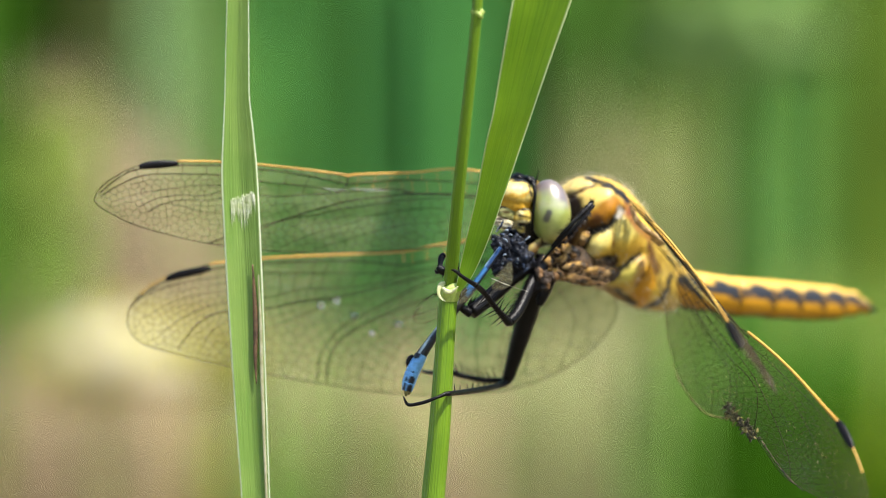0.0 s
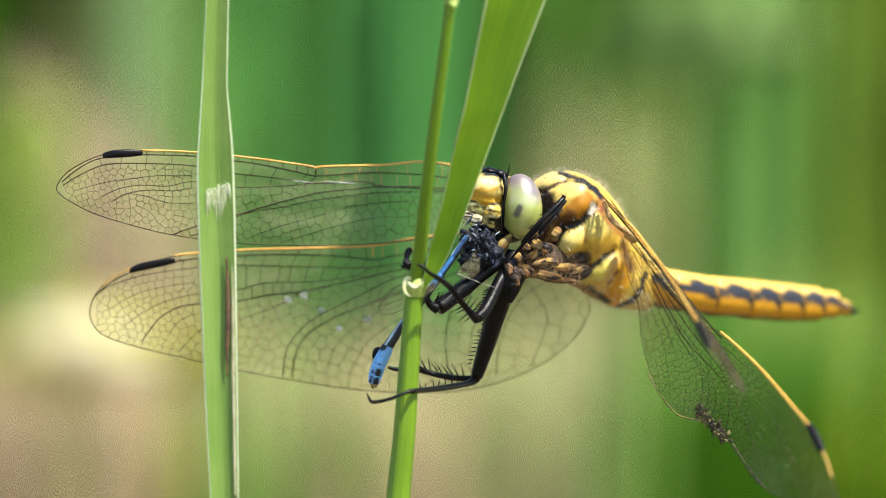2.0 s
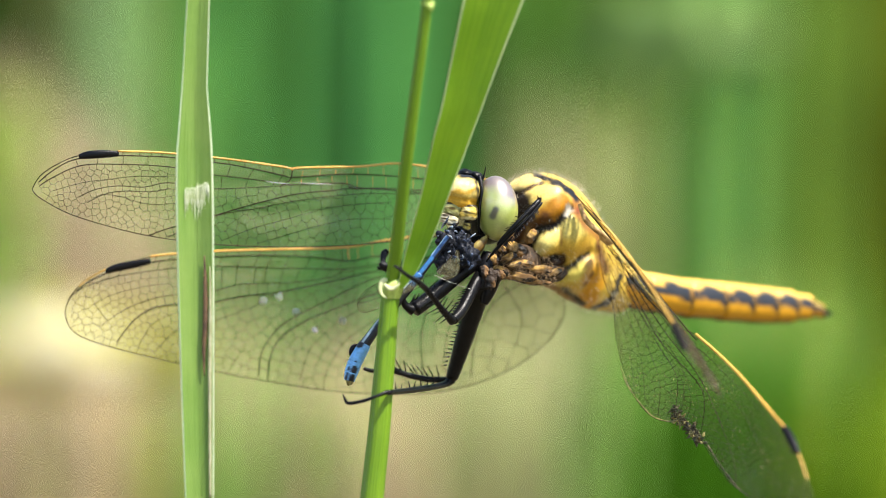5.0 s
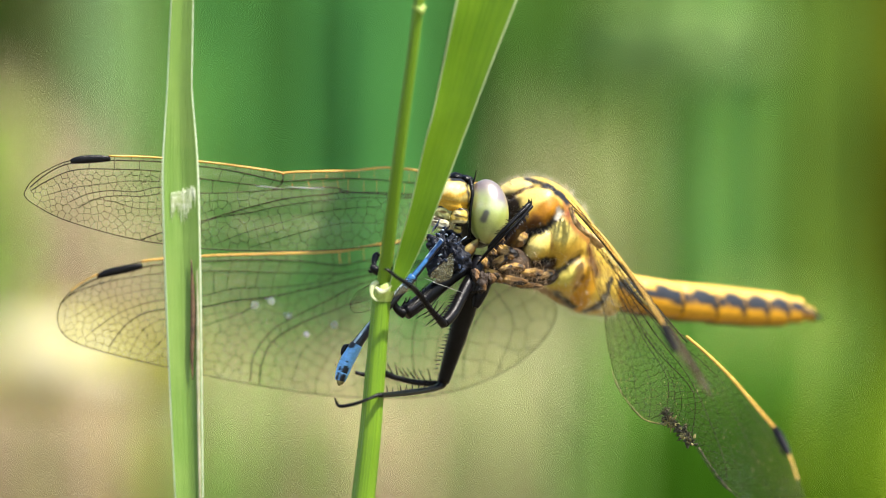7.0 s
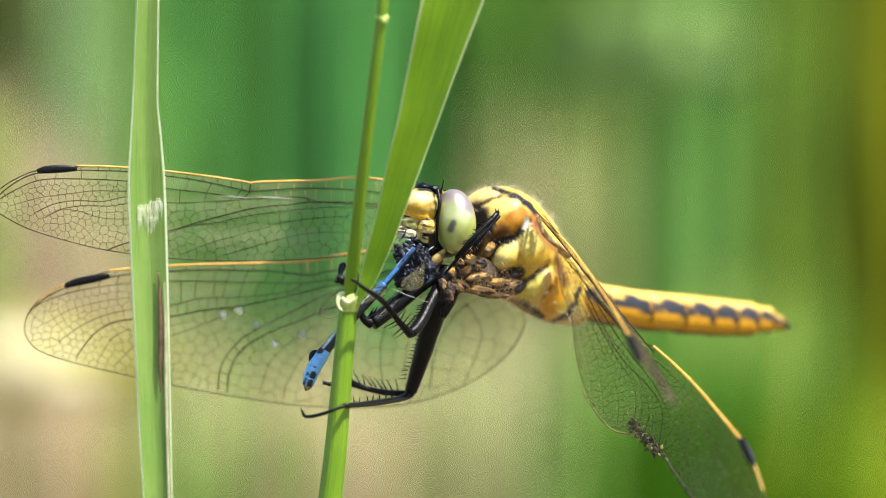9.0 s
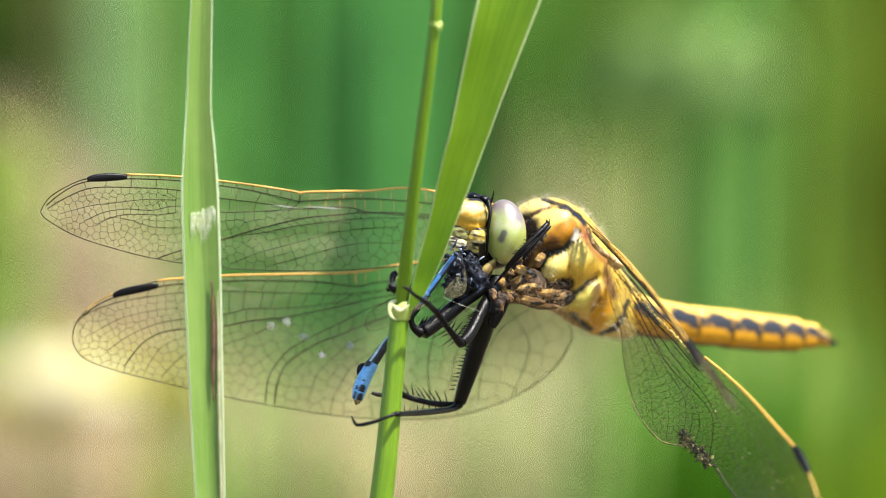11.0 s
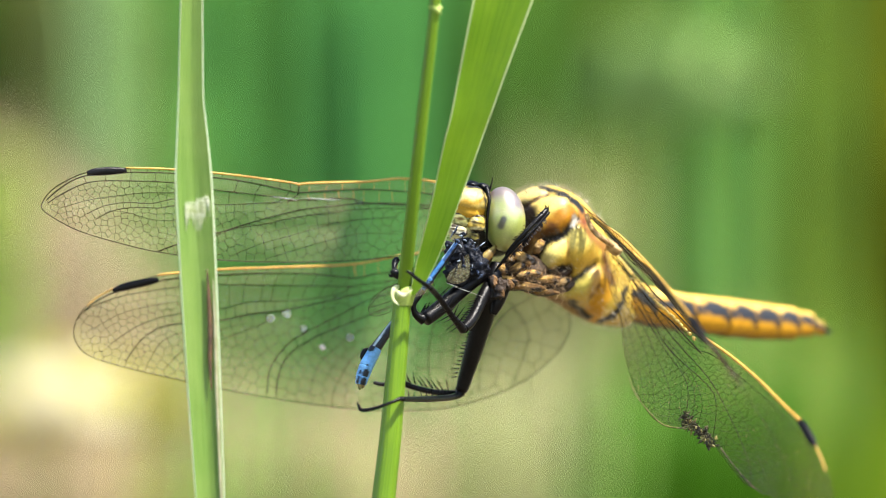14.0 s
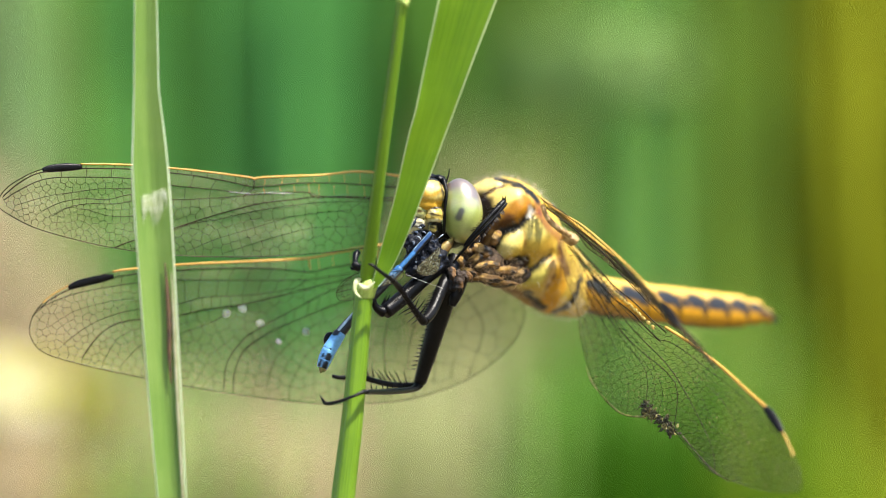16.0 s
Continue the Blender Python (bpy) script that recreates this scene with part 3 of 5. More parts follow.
FORE_ROOT, FORE_TIP = np.array((11.44, 2.00, 4.78)), np.array((19.64, -24.00, -8.73))
FORE_ALONG = (FORE_TIP - FORE_ROOT) / np.linalg.norm(FORE_TIP - FORE_ROOT)
FORE_BACK = np.array((0.066, 1.0, 0.022))
FORE_BACK = FORE_BACK - FORE_ALONG * FORE_BACK.dot(FORE_ALONG)
FORE_BACK /= np.linalg.norm(FORE_BACK)
FORE_UP = np.cross(FORE_ALONG, FORE_BACK)


def near_fore(u, v):
    bow = 4 * u * (38 - u) / 38 ** 2
    return tuple(FORE_ROOT + FORE_ALONG * u * 0.81 + FORE_BACK * v * 0.8 + FORE_UP * 0.16 * math.sin(v * 3.2) + bow * np.array((0.4, 0, 0.35)))


near_forewing = wing(dragonfly, "near forewing seen along its edge",
     [(0, 0), (10, -1.2), (19, -1.5), (28, -1.3), (34, -0.8), (37, 0.6), (38, 2.4), (36, 4.6), (31, 6.6), (24, 7.6), (16, 7.2), (8, 6.2), (2, 4.0)],
     [([(1, 0.4), (10, -0.3), (19, -0.8), (30, -0.5)], 0.06), ([(1, 1), (10, 0.8), (20, 1.2), (35, 2.5)], 0.07), ([(2, 1.6), (10, 2.6), (20, 4.5), (28, 7)], 0.05), ([(2, 2), (8, 3.6), (14, 6)], 0.05)],
     [([(0, 0), (10, -1.2), (19, -1.5), (28, -1.3), (30, -1.2)], 0.09)], [(30, -1.1), (31, -1.0), (33, -0.8), (34, -0.6)],
     lambda u, v: 0.85, near_fore, 12, 0.028, 0.04, SKIN_SMOKY)


# the ribbed front of the near forewing: two rows of amber and dark knots
ladder = []
for k in range(40):
    u = 0.6 + 0.4 * k
    ladder.append(tube([near_fore(u, -0.1 - 0.05 * u), near_fore(u + 0.05, 0.5), near_fore(u, 1.1)], [0.035, random.uniform(0.05, 0.075), 0.035], 6, 2))
for shape in ladder:
    part("rung", shape, COSTA, near_forewing)
for off, mat in ((0.3, VEIN), (1.25, VEIN), (-0.35, COSTA)):
    part("main_vein", tube([tuple(np.array(near_fore(u, off)) + (0, 0, 0.12 if off < 0 else -0.12)) for u in np.linspace(0, 16 if off < 0 else 25, 14)], list(np.linspace(0.065, 0.045, 14)), 8, 3), mat, near_forewing)


# ---- body ----
ACROSS = np.array((0.69, -0.72, 0.0))


def body_ring(centre, wide, high, sides=40, square=0.85):
    c = np.asarray(centre, float)
    out = []
    for k in range(sides):
        a = 2 * math.pi * k / sides
        s, t = math.cos(a), math.sin(a)
        out.append(c + ACROSS * wide * math.copysign(abs(s) ** square, s) + np.array((0, 0, 1)) * high * math.copysign(abs(t) ** square, t))
    return out


def lofted(sections, steps=8, sides=40, lumps=0.0, square=0.85):
    line = curve_points([(*c, w, h) for c, w, h in sections], steps)
    rings = []
    for q in line:
        ring = body_ring(q[:3], q[3], q[4], sides, square)
        if lumps:
            ring = [p + (p - q[:3]) * lumps * noise.noise(Vector(p * 0.45)) for p in ring]
        rings.append(ring)
    return ringed(rings)


PITCH, UMBER = (0.012, 0.01, 0.01), (0.1, 0.05, 0.02)
thorax = part("thorax", lofted([((5.47, 4.00, 2.88), 0.9, 1.2), ((6.51, 4.00, 2.74), 2.3, 3.2), ((8.33, 5.00, 2.32), 3.5, 4.35), ((10.34, 7.00, 1.25), 3.6, 4.42), ((12.2, 9.00, -0.55), 3.2, 3.75), ((13.76, 10.00, -2.05), 2.55, 2.8), ((15.01, 11.00, -2.95), 2.0, 2.1)], 20, 140, 0.06), SKIN, dragonfly, "yellow thorax with black seams, fuzzy")
relief(thorax, [([(8.57, 0.98)], 0.95, 0.5), ([(9.36, 4.93), (8.19, 4.93)], 1.3, 0.4), ([(9.59, 3.68), (8.89, 3.07)], 0.9, 0.3), ([(10.85, 3.77), (9.73, 2.51), (8.33, 2.05), (7.59, 1.26), (6.94, -0.28)], 0.4, -0.5),
                ([(10.75, 1.21), (11.69, 1.91)], 1.2, 0.35), ([(10.06, -1.44), (11.13, -0.88), (12.62, 0.09)], 0.35, -0.45), ([(11.31, -1.82), (12.38, -1.35)], 1.1, 0.4), ([(12.99, -3.68)], 1.0, 0.35), ([(11.92, -3.68), (12.94, -1.35), (13.22, 0.05)], 0.3, -0.25),
                ([(9.96, 2.14), (10.06, 0.51), (9.82, -0.42)], 0.3, -0.25), ([(6.24, 4.84), (7.73, 5.73), (8.43, 6.01)], 0.25, -0.3), ([(6.80, -0.88), (8.66, -0.65), (10.06, -0.51)], 0.35, -0.35)])
marked(thorax, (0.74, 0.5, 0.07), [
    # pale plates
    ([(5.63, 5.17), (6.80, 5.73), (7.73, 6.19)], 1.0, (0.8, 0.6, 0.2), 0.5), ([(7.03, 4.47), (8.43, 5.17), (9.82, 4.93)], 0.8, (0.82, 0.62, 0.17), 0.7),
    ([(8.57, 0.98), (9.22, 1.82), (10.15, 2.37)], 0.85, (0.78, 0.66, 0.2), 0.5), ([(8.10, 0.51)], 0.7, (0.82, 0.72, 0.26), 0.4),
    ([(10.99, 1.91), (11.22, 2.84), (11.55, 2.14)], 0.75, (0.74, 0.62, 0.16), 0.7), ([(10.06, 0.05), (11.45, 0.05), (12.15, 0.74)], 0.5, (0.68, 0.42, 0.05), 0.6),
    ([(9.59, -2.05), (10.99, -1.82), (12.29, -0.98)], 0.65, (0.7, 0.6, 0.13), 0.6), ([(12.62, -0.65), (12.38, -2.28)], 0.5, (0.62, 0.36, 0.1), 0.6),
    ([(13.55, -1.35), (13.04, -2.75), (12.38, -4.05)], 0.75, (0.74, 0.36, 0.02), 0.5), ([(14.48, -1.82)], 0.6, (0.82, 0.58, 0.1), 0.5),
    # brown fields
    ([(8.43, 2.65), (9.22, 3.49), (10.06, 4.24)], 0.85, (0.46, 0.2, 0.012), 0.4), ([(7.82, 2.47), (8.75, 3.03)], 0.5, (0.12, 0.045, 0.008), 0.4),
    ([(6.42, 4.47), (6.80, 3.68), (6.33, 2.14), (5.63, 0.51)], 0.9, (0.03, 0.018, 0.01), 0.4), ([(7.36, 2.84), (6.70, 1.21), (6.10, -0.42)], 0.75, (0.10, 0.045, 0.012), 0.4), ([(7.40, 1.91), (6.80, 0.61)], 0.22, (0.4, 0.24, 0.07), 0.3),
    ([(4.93, -0.98), (6.80, -1.44), (8.89, -1.12), (9.82, -0.65)], 0.7, (0.06, 0.026, 0.008), 0.4), ([(5.40, -2.28), (8.19, -2.37), (10.52, -3.31), (11.69, -4.14)], 0.32, (0.26, 0.13, 0.05), 0.5),
    ([(11.17, 4.47), (11.45, 3.31), (12.38, 2.14), (13.41, 1.44)], 0.4, (0.4, 0.18, 0.03), 0.3), ([(11.45, 3.68)], 0.28, (0.2, 0.05, 0.01), 0.3), ([(14.01, -1.35), (13.55, -0.42), (13.32, 0.74)], 0.35, (0.2, 0.09, 0.02), 0.4),
    # black seams
    ([(6.24, 4.80), (7.73, 5.68), (8.43, 5.96)], 0.10, UMBER, 0.1), ([(7.96, 6.56), (9.59, 6.01), (10.89, 5.03), (11.27, 4.61)], 0.26, PITCH, 0.15),
    ([(10.71, 3.86), (10.06, 2.84), (9.36, 2.37), (8.29, 2.05), (7.64, 1.35), (7.12, 0.05), (6.89, -0.65)], 0.34, PITCH, 0.12), ([(10.61, 3.96), (10.34, 3.31)], 0.2, (0.62, 0.58, 0.5), 0.2),
    ([(7.26, -0.42), (8.66, -0.51), (9.68, -0.28)], 0.26, PITCH, 0.12), ([(10.15, -1.35), (11.13, -0.93), (12.38, -0.00)], 0.24, PITCH, 0.12), ([(9.36, -1.35), (10.29, -1.26)], 0.26, UMBER, 0.2),
    ([(10.52, -2.98), (11.69, -3.91), (12.15, -4.24)], 0.25, PITCH, 0.2), ([(11.92, -2.98), (12.85, -1.58)], 0.1, (0.3, 0.15, 0.04), 0.15), ([(9.96, 1.91), (10.06, 0.51)], 0.08, (0.45, 0.25, 0.05), 0.2),
    ([(15.18, -1.82), (14.99, -2.98), (14.25, -4.14), (13.08, -4.61)], 0.22, PITCH, 0.12)], 0.2)

for a, b, hh, hw in (((14.48, 10.00, -2.36), (17.24, 12.08, -3.20), 1.8, 2.0), ((17.15, 12.08, -3.20), (21.01, 14.68, -3.76), 1.72, 1.8), ((20.91, 14.68, -3.83), (24.20, 16.76, -4.05), 1.74, 1.7), ((24.10, 16.76, -4.11), (26.81, 18.58, -4.34), 1.74, 1.6), ((26.71, 18.58, -4.36), (29.10, 19.88, -4.53), 1.68, 1.45), ((29.01, 19.88, -4.53), (31.14, 20.92, -4.64), 1.55, 1.28), ((31.05, 20.92, -4.62), (32.80, 21.96, -4.73), 1.2, 1.0), ((32.70, 21.96, -4.70), (33.98, 22.74, -5.12), 0.68, 0.62)):
    a, b = np.array(a), np.array(b)
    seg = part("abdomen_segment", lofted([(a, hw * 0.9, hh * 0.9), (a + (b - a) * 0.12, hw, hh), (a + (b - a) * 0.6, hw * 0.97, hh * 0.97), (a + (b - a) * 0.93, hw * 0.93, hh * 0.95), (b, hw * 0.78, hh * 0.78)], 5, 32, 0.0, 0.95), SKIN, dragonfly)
    near = 0.55 * hw / (b - a)[0]
    xz = lambda s, up: tuple(((a + (b - a) * (s + near))[[0, 2]] + (0, up)))
    soot = (0.025, 0.028, 0.035)
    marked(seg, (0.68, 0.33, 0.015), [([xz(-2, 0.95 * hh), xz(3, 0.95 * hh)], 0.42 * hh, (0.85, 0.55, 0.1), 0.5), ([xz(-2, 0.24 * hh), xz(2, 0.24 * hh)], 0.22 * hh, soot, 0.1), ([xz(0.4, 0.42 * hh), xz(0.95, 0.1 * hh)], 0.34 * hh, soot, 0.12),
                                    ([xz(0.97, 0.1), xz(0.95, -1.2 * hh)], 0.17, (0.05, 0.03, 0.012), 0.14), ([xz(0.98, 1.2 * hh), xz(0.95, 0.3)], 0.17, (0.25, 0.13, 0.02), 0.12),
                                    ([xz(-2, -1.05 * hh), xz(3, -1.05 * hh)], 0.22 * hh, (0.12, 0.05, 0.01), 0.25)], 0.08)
part("tail_claspers", joined(tube([(33.85, 22.48, -5.01), (34.44, 23.26, -5.22), (35.10, 23.78, -5.38)], [0.3, 0.22, 0.05], 8), tube([(33.85, 22.48, -5.26), (34.41, 23.00, -5.42), (34.86, 23.52, -5.53)], [0.26, 0.2, 0.05], 8)), BLACK, dragonfly, "short dark claspers at the tail end")

# head
head = part("head", egg((3.96, 3.50, 3.25), (1.9, 2.6, 2.5), (0, 0, 20), lumps=0.05), BLACK, dragonfly, "black hind part of the head")
eye = part("eye", egg((4.62, 0.80, 3.75), (1.7, 2.0, 2.7), (0, -5, 25), 90, 120), EYE, head, "pale green compound eye, brown above, dark pupil spot")
marked(eye, (0.42, 0.5, 0.09), [([(3.63, 6.56), (4.93, 6.66), (6.10, 5.40)], 1.3, (0.2, 0.14, 0.11), 0.9), ([(3.63, 4.47), (4.47, 4.24), (5.63, 4.33)], 0.2, (0.5, 0.5, 0.2), 0.6), ([(3.91, 1.21), (5.40, 1.68)], 0.6, (0.56, 0.6, 0.17), 1.0), ([(4.26, 3.1), (4.47, 3.62)], 0.28, (0.01, 0.01, 0.008), 0.22)], 0.05)
other = part("eye", egg((1.81, 7.50, 4.25), (1.5, 2.2, 2.5), (0, 7, -40), 32, 40), EYE, head, "far compound eye")
marked(other, (0.50, 0.52, 0.2), [])
frons = part("face", egg((1.58, 0.30, 5.03), (1.72, 1.7, 1.5), (0, 0, 10), 48, 60, 0.7, 0.05), SKIN, head, "yellow rounded face")
relief(frons, [([(0.74, 4.56), (3.07, 4.24)], 0.28, -0.12), ([(1.44, 5.40), (2.37, 5.54)], 0.5, 0.1), ([(2.84, 5.63), (2.89, 4.14)], 0.15, 0.1), ([(2.51, 5.73), (2.56, 4.24)], 0.12, -0.1)])
marked(frons, (0.76, 0.58, 0.13), [([(0.28, 4.24), (2.14, 3.96)], 0.35, (0.72, 0.34, 0.03), 0.3), ([(2.89, 5.87), (2.93, 4.14)], 0.16, (0.78, 0.52, 0.04), 0.15), ([(0.84, 5.73), (1.02, 4.93), (1.68, 4.70)], 0.2, (0.84, 0.72, 0.34), 0.3), ([(0.51, 4.70), (1.44, 4.33), (2.98, 4.05)], 0.5, (0.74, 0.42, 0.04), 0.5), ([(1.30, 5.63), (2.61, 5.40)], 0.5, (0.82, 0.7, 0.3), 0.8), ([(0.28, 5.17), (2.14, 4.93), (2.84, 5.40)], 0.16, (0.7, 0.42, 0.06), 0.3), ([(2.89, 6.33), (3.12, 4.00)], 0.14, PITCH, 0.2), ([(1.21, 6.56), (2.70, 6.33)], 0.2, PITCH, 0.2)])
for c, r, turn, tone, edge in (((2.28, -0.50, 3.39), (0.78, 0.55, 0.68), 4, (0.58, 0.42, 0.08), (0.75, 0.66, 0.34)), ((0.93, -0.50, 3.72), (0.85, 0.55, 0.62), 35, (0.3, 0.3, 0.1), (0.5, 0.48, 0.22)), ((0.60, -0.70, 2.83), (0.95, 0.5, 0.42), 18, (0.5, 0.46, 0.3), (0.8, 0.76, 0.62)), ((2.19, -0.20, 2.33), (0.36, 0.4, 0.42), 0, (0.5, 0.36, 0.05), (0.6, 0.5, 0.15))):
    lip = part("face_plate", egg(c, r, (0, turn, 0), 44, 56, 0.55, 0.12), SKIN, head)
    x, _, z = c
    # strokes in the edge tone are highlights put into the colour
    marked(lip, tone, [([(x - r[0], z - 0.75 * r[2]), (x + r[0], z - 0.75 * r[2])], 0.14, edge, 0.15), ([(x - 0.3 * r[0], z + 0.2)], 0.22, edge, 0.4), ([(x - 0.7 * r[0], z + 0.1), (x + 0.6 * r[0], z - 0.1)], 0.05, (0.1, 0.07, 0.02), 0.1),
                       ([(x - r[0], z + 0.85 * r[2]), (x + r[0], z + 0.85 * r[2])], 0.12, (0.04, 0.03, 0.015), 0.1), ([(x + 0.95 * r[0], z + r[2]), (x + 0.95 * r[0], z - r[2])], 0.1, (0.04, 0.03, 0.015), 0.1), ([(x - r[0], z - 1.05 * r[2]), (x + r[0], z - 1.05 * r[2])], 0.1, (0.05, 0.035, 0.02), 0.1)], 0.15)
part("crown", joined(egg((2.06, 1.50, 6.60), (0.75, 0.9, 0.42), (0, 10, 0), 14, 18, lumps=0.2), egg((2.99, 1.00, 6.40), (0.6, 0.6, 0.35), (0, 25, 0), 14, 18, lumps=0.25), tube([(3.17, 0.40, 6.43), (3.35, -0.20, 5.16), (3.16, -0.20, 3.54), (3.12, 0.30, 1.68)], [0.2, 0.16, 0.13, 0.12], 8)), BLACK, head, "black crown and seam before the eye")
for a, b in (((3.40, 0.40, 6.11), (3.68, 0.00, 7.22)), ((1.69, 2.00, 6.61), (1.31, 2.00, 7.17))):
    part("antenna", tube([a, tuple((np.array(a) + b) / 2 + (0.05, 0, 0)), b], [0.11, 0.06, 0.03], 6), BLACK, head)
part("jaw", joined(egg((1.68, 1.20, 1.22), (1.3, 1.2, 0.9), (0, 25, 0), 18, 22, 0.9, 0.3), egg((2.39, 1.50, 0.42), (1.4, 1.2, 0.9), (0, -30, 0), 18, 22, 0.9, 0.3), egg((0.75, 0.60, 0.05), (0.8, 0.9, 0.9), (0, 10, 0), 16, 20, 0.9, 0.35)), BLACK, head, "dark wet jaws chewing")
lower_lip = part("lower_lip", tube([(3.92, 0.40, 1.54), (3.45, 0.00, 0.98), (2.74, -0.20, 0.23), (2.14, 0.00, -0.37), (1.68, 0.20, -0.84)], [0.08, 0.36, 0.42, 0.3, 0.05], 14, 6, 0.12, flat=0.5), SKIN, head, "ochre brown lower lip")
marked(lower_lip, (0.13, 0.075, 0.018), [([(3.63, 1.44), (2.42, 0.14), (1.58, -0.79)], 0.12, (0.42, 0.34, 0.1), 0.15)])

# dark mass behind the leg roots, added so their gaps look shaded
part("breast", joined(egg((6.15, 2.40, -0.66), (2.4, 1.6, 1.5), (0, 0, 30), 20, 28, 0.9, 0.15), egg((8.52, 3.20, -1.74), (2.2, 1.8, 0.8), (0, -8, 30), 20, 28, 0.9, 0.15)), BROWN, dragonfly, "dark brown underside, filling the gaps as shade")
# hairy lumps under the thorax, where the legs join
for c, r, turn in (((5.56, 1.00, 1.35), (0.5, 0.5, 0.75), 40), ((6.25, 0.60, 0.42), (0.75, 0.5, 0.6), 20), ((5.08, 0.40, 0.42), (0.42, 0.5, 0.34), 60), ((5.64, 0.20, -0.33), (0.62, 0.5, 0.42), -30), ((7.00, 0.80, -0.79), (0.7, 0.5, 0.36), 10), ((8.22, 1.00, -1.35), (0.85, 0.5, 0.5), -6), ((6.58, 0.80, -1.91), (1.2, 0.8, 0.45), 6), ((9.55, 1.60, -1.54), (0.6, 0.5, 0.4), -25), ((4.94, 0.40, -1.35), (0.9, 0.7, 0.42), 20), ((4.24, 0.20, -0.51), (0.5, 0.5, 0.6), 40), ((3.92, 0.40, -1.72), (0.6, 0.6, 0.6), 0), ((7.52, 1.00, 1.45), (0.35, 0.5, 0.8), 28), ((6.10, 0.20, -0.89), (0.5, 0.4, 0.3), -20), ((7.76, 1.40, -2.29), (1.3, 0.7, 0.3), 4)):
    lump = part("leg_root", egg(c, (1.15 * r[0], 0.8 * r[1], 0.85 * r[2]), (0, turn, 0), 22, 28, 0.85, 0.22), HAIRY, dragonfly)
    x, _, z = c
    # amber brown skin; pale upper strokes paint highlights on each lump
    marked(lump, (0.2, 0.1, 0.02), [([(x - 0.5, z + 0.2), (x + 0.3, z + 0.25)], 0.26, (0.55, 0.33, 0.07), 0.3), ([(x - 1, z - 0.35), (x + 1, z - 0.3)], 0.22, (0.03, 0.02, 0.01), 0.25), ([(x + 0.55, z + 0.4), (x + 0.5, z - 0.4)], 0.2, PITCH, 0.25), ([(x - 0.2, z)], 0.1, (0.4, 0.26, 0.1), 0.2)], 0.7)


def spines(a, b, count, length, way, seed, lean=0.35):
    """A row of bristles along a limb, in mm."""
    rng, a, b, way = random.Random(seed), np.array(a), np.array(b), np.array(way, float)
    out = []
    for i in range(count):
        s = a + (b - a) * (i + 0.5 + rng.uniform(-0.2, 0.2)) / count
        d = way + lean * (b - a) / np.linalg.norm(b - a) + np.array([rng.uniform(-0.25, 0.25) for _ in range(3)])
        out.append(prism(s, s + d / np.linalg.norm(d) * length * rng.uniform(0.95, 1.6), 0.085, 0.02))
    return joined(*out)


def leg(label, thigh, thigh_r, shin, shin_r, foot=None, foot_r=(), bristles=()):
    base = part("leg", tube(thigh, thigh_r, 16, 6, 0.03), BLACK, dragonfly, label)
    if shin:
        part("shin", tube(shin, shin_r, 12, 6, 0.04), BLACK, base)
    if foot:
        part("foot", tube(foot, foot_r, 10, 6, 0.12), BLACK, base)
    if bristles:
        part("bristles", joined(*(spines(*b) for b in bristles)), BLACK, base, "stiff black bristles", False)
    return base


leg("long black hind leg with bristled shin", [(3.45, 0.50, -2.52), (2.90, 1.50, -4.16), (1.92, 2.60, -7.47), (1.04, 3.50, -10.41)], [0.85, 0.88, 0.72, 0.52],
    [(1.04, 3.50, -10.50), (0.28, 2.60, -10.95), (-2.03, -2.60, -11.12), (-4.26, -7.90, -11.11)], [0.42, 0.27, 0.24, 0.2], [(-4.26, -7.90, -11.06), (-5.15, -8.30, -11.41), (-6.30, -8.30, -11.81), (-7.43, -7.90, -11.96), (-7.81, -7.40, -11.30)], [0.18, 0.13, 0.15, 0.14, 0.04],
    [((2.34, 1.20, -3.69), (0.56, 2.20, -9.34), 18, 0.36, (-1, -0.4, 0.05), 1, 0.1), ((-0.18, 2.20, -10.83), (-3.83, -6.30, -11.08), 7, 0.5, (-0.1, -0.4, 1), 2, -0.3), ((-0.66, 1.80, -11.10), (-3.83, -6.30, -11.26), 8, 0.3, (0.2, -0.3, 1), 3), ((-7.34, -7.90, -11.92), (-7.52, -7.90, -11.96), 1, 0.7, (0.1, 0, 1), 4)])
leg("far hind leg shin with long bristles", [(3.50, 5.00, -2.79), (2.47, 5.50, -7.07), (0.85, 5.00, -10.55)], [0.4, 0.45, 0.35],
    [(0.75, 4.80, -10.65), (-1.13, 4.20, -10.53), (-3.01, 3.60, -10.08), (-4.04, 3.20, -9.65)], [0.3, 0.26, 0.24, 0.3], [(-4.42, 3.20, -9.74), (-5.60, 3.20, -9.83), (-6.31, 3.20, -9.65)], [0.2, 0.18, 0.15],
    [((0.28, 4.40, -10.53), (-3.86, 3.20, -9.60), 9, 0.85, (-0.3, -0.4, 1), 5, 0.15)])
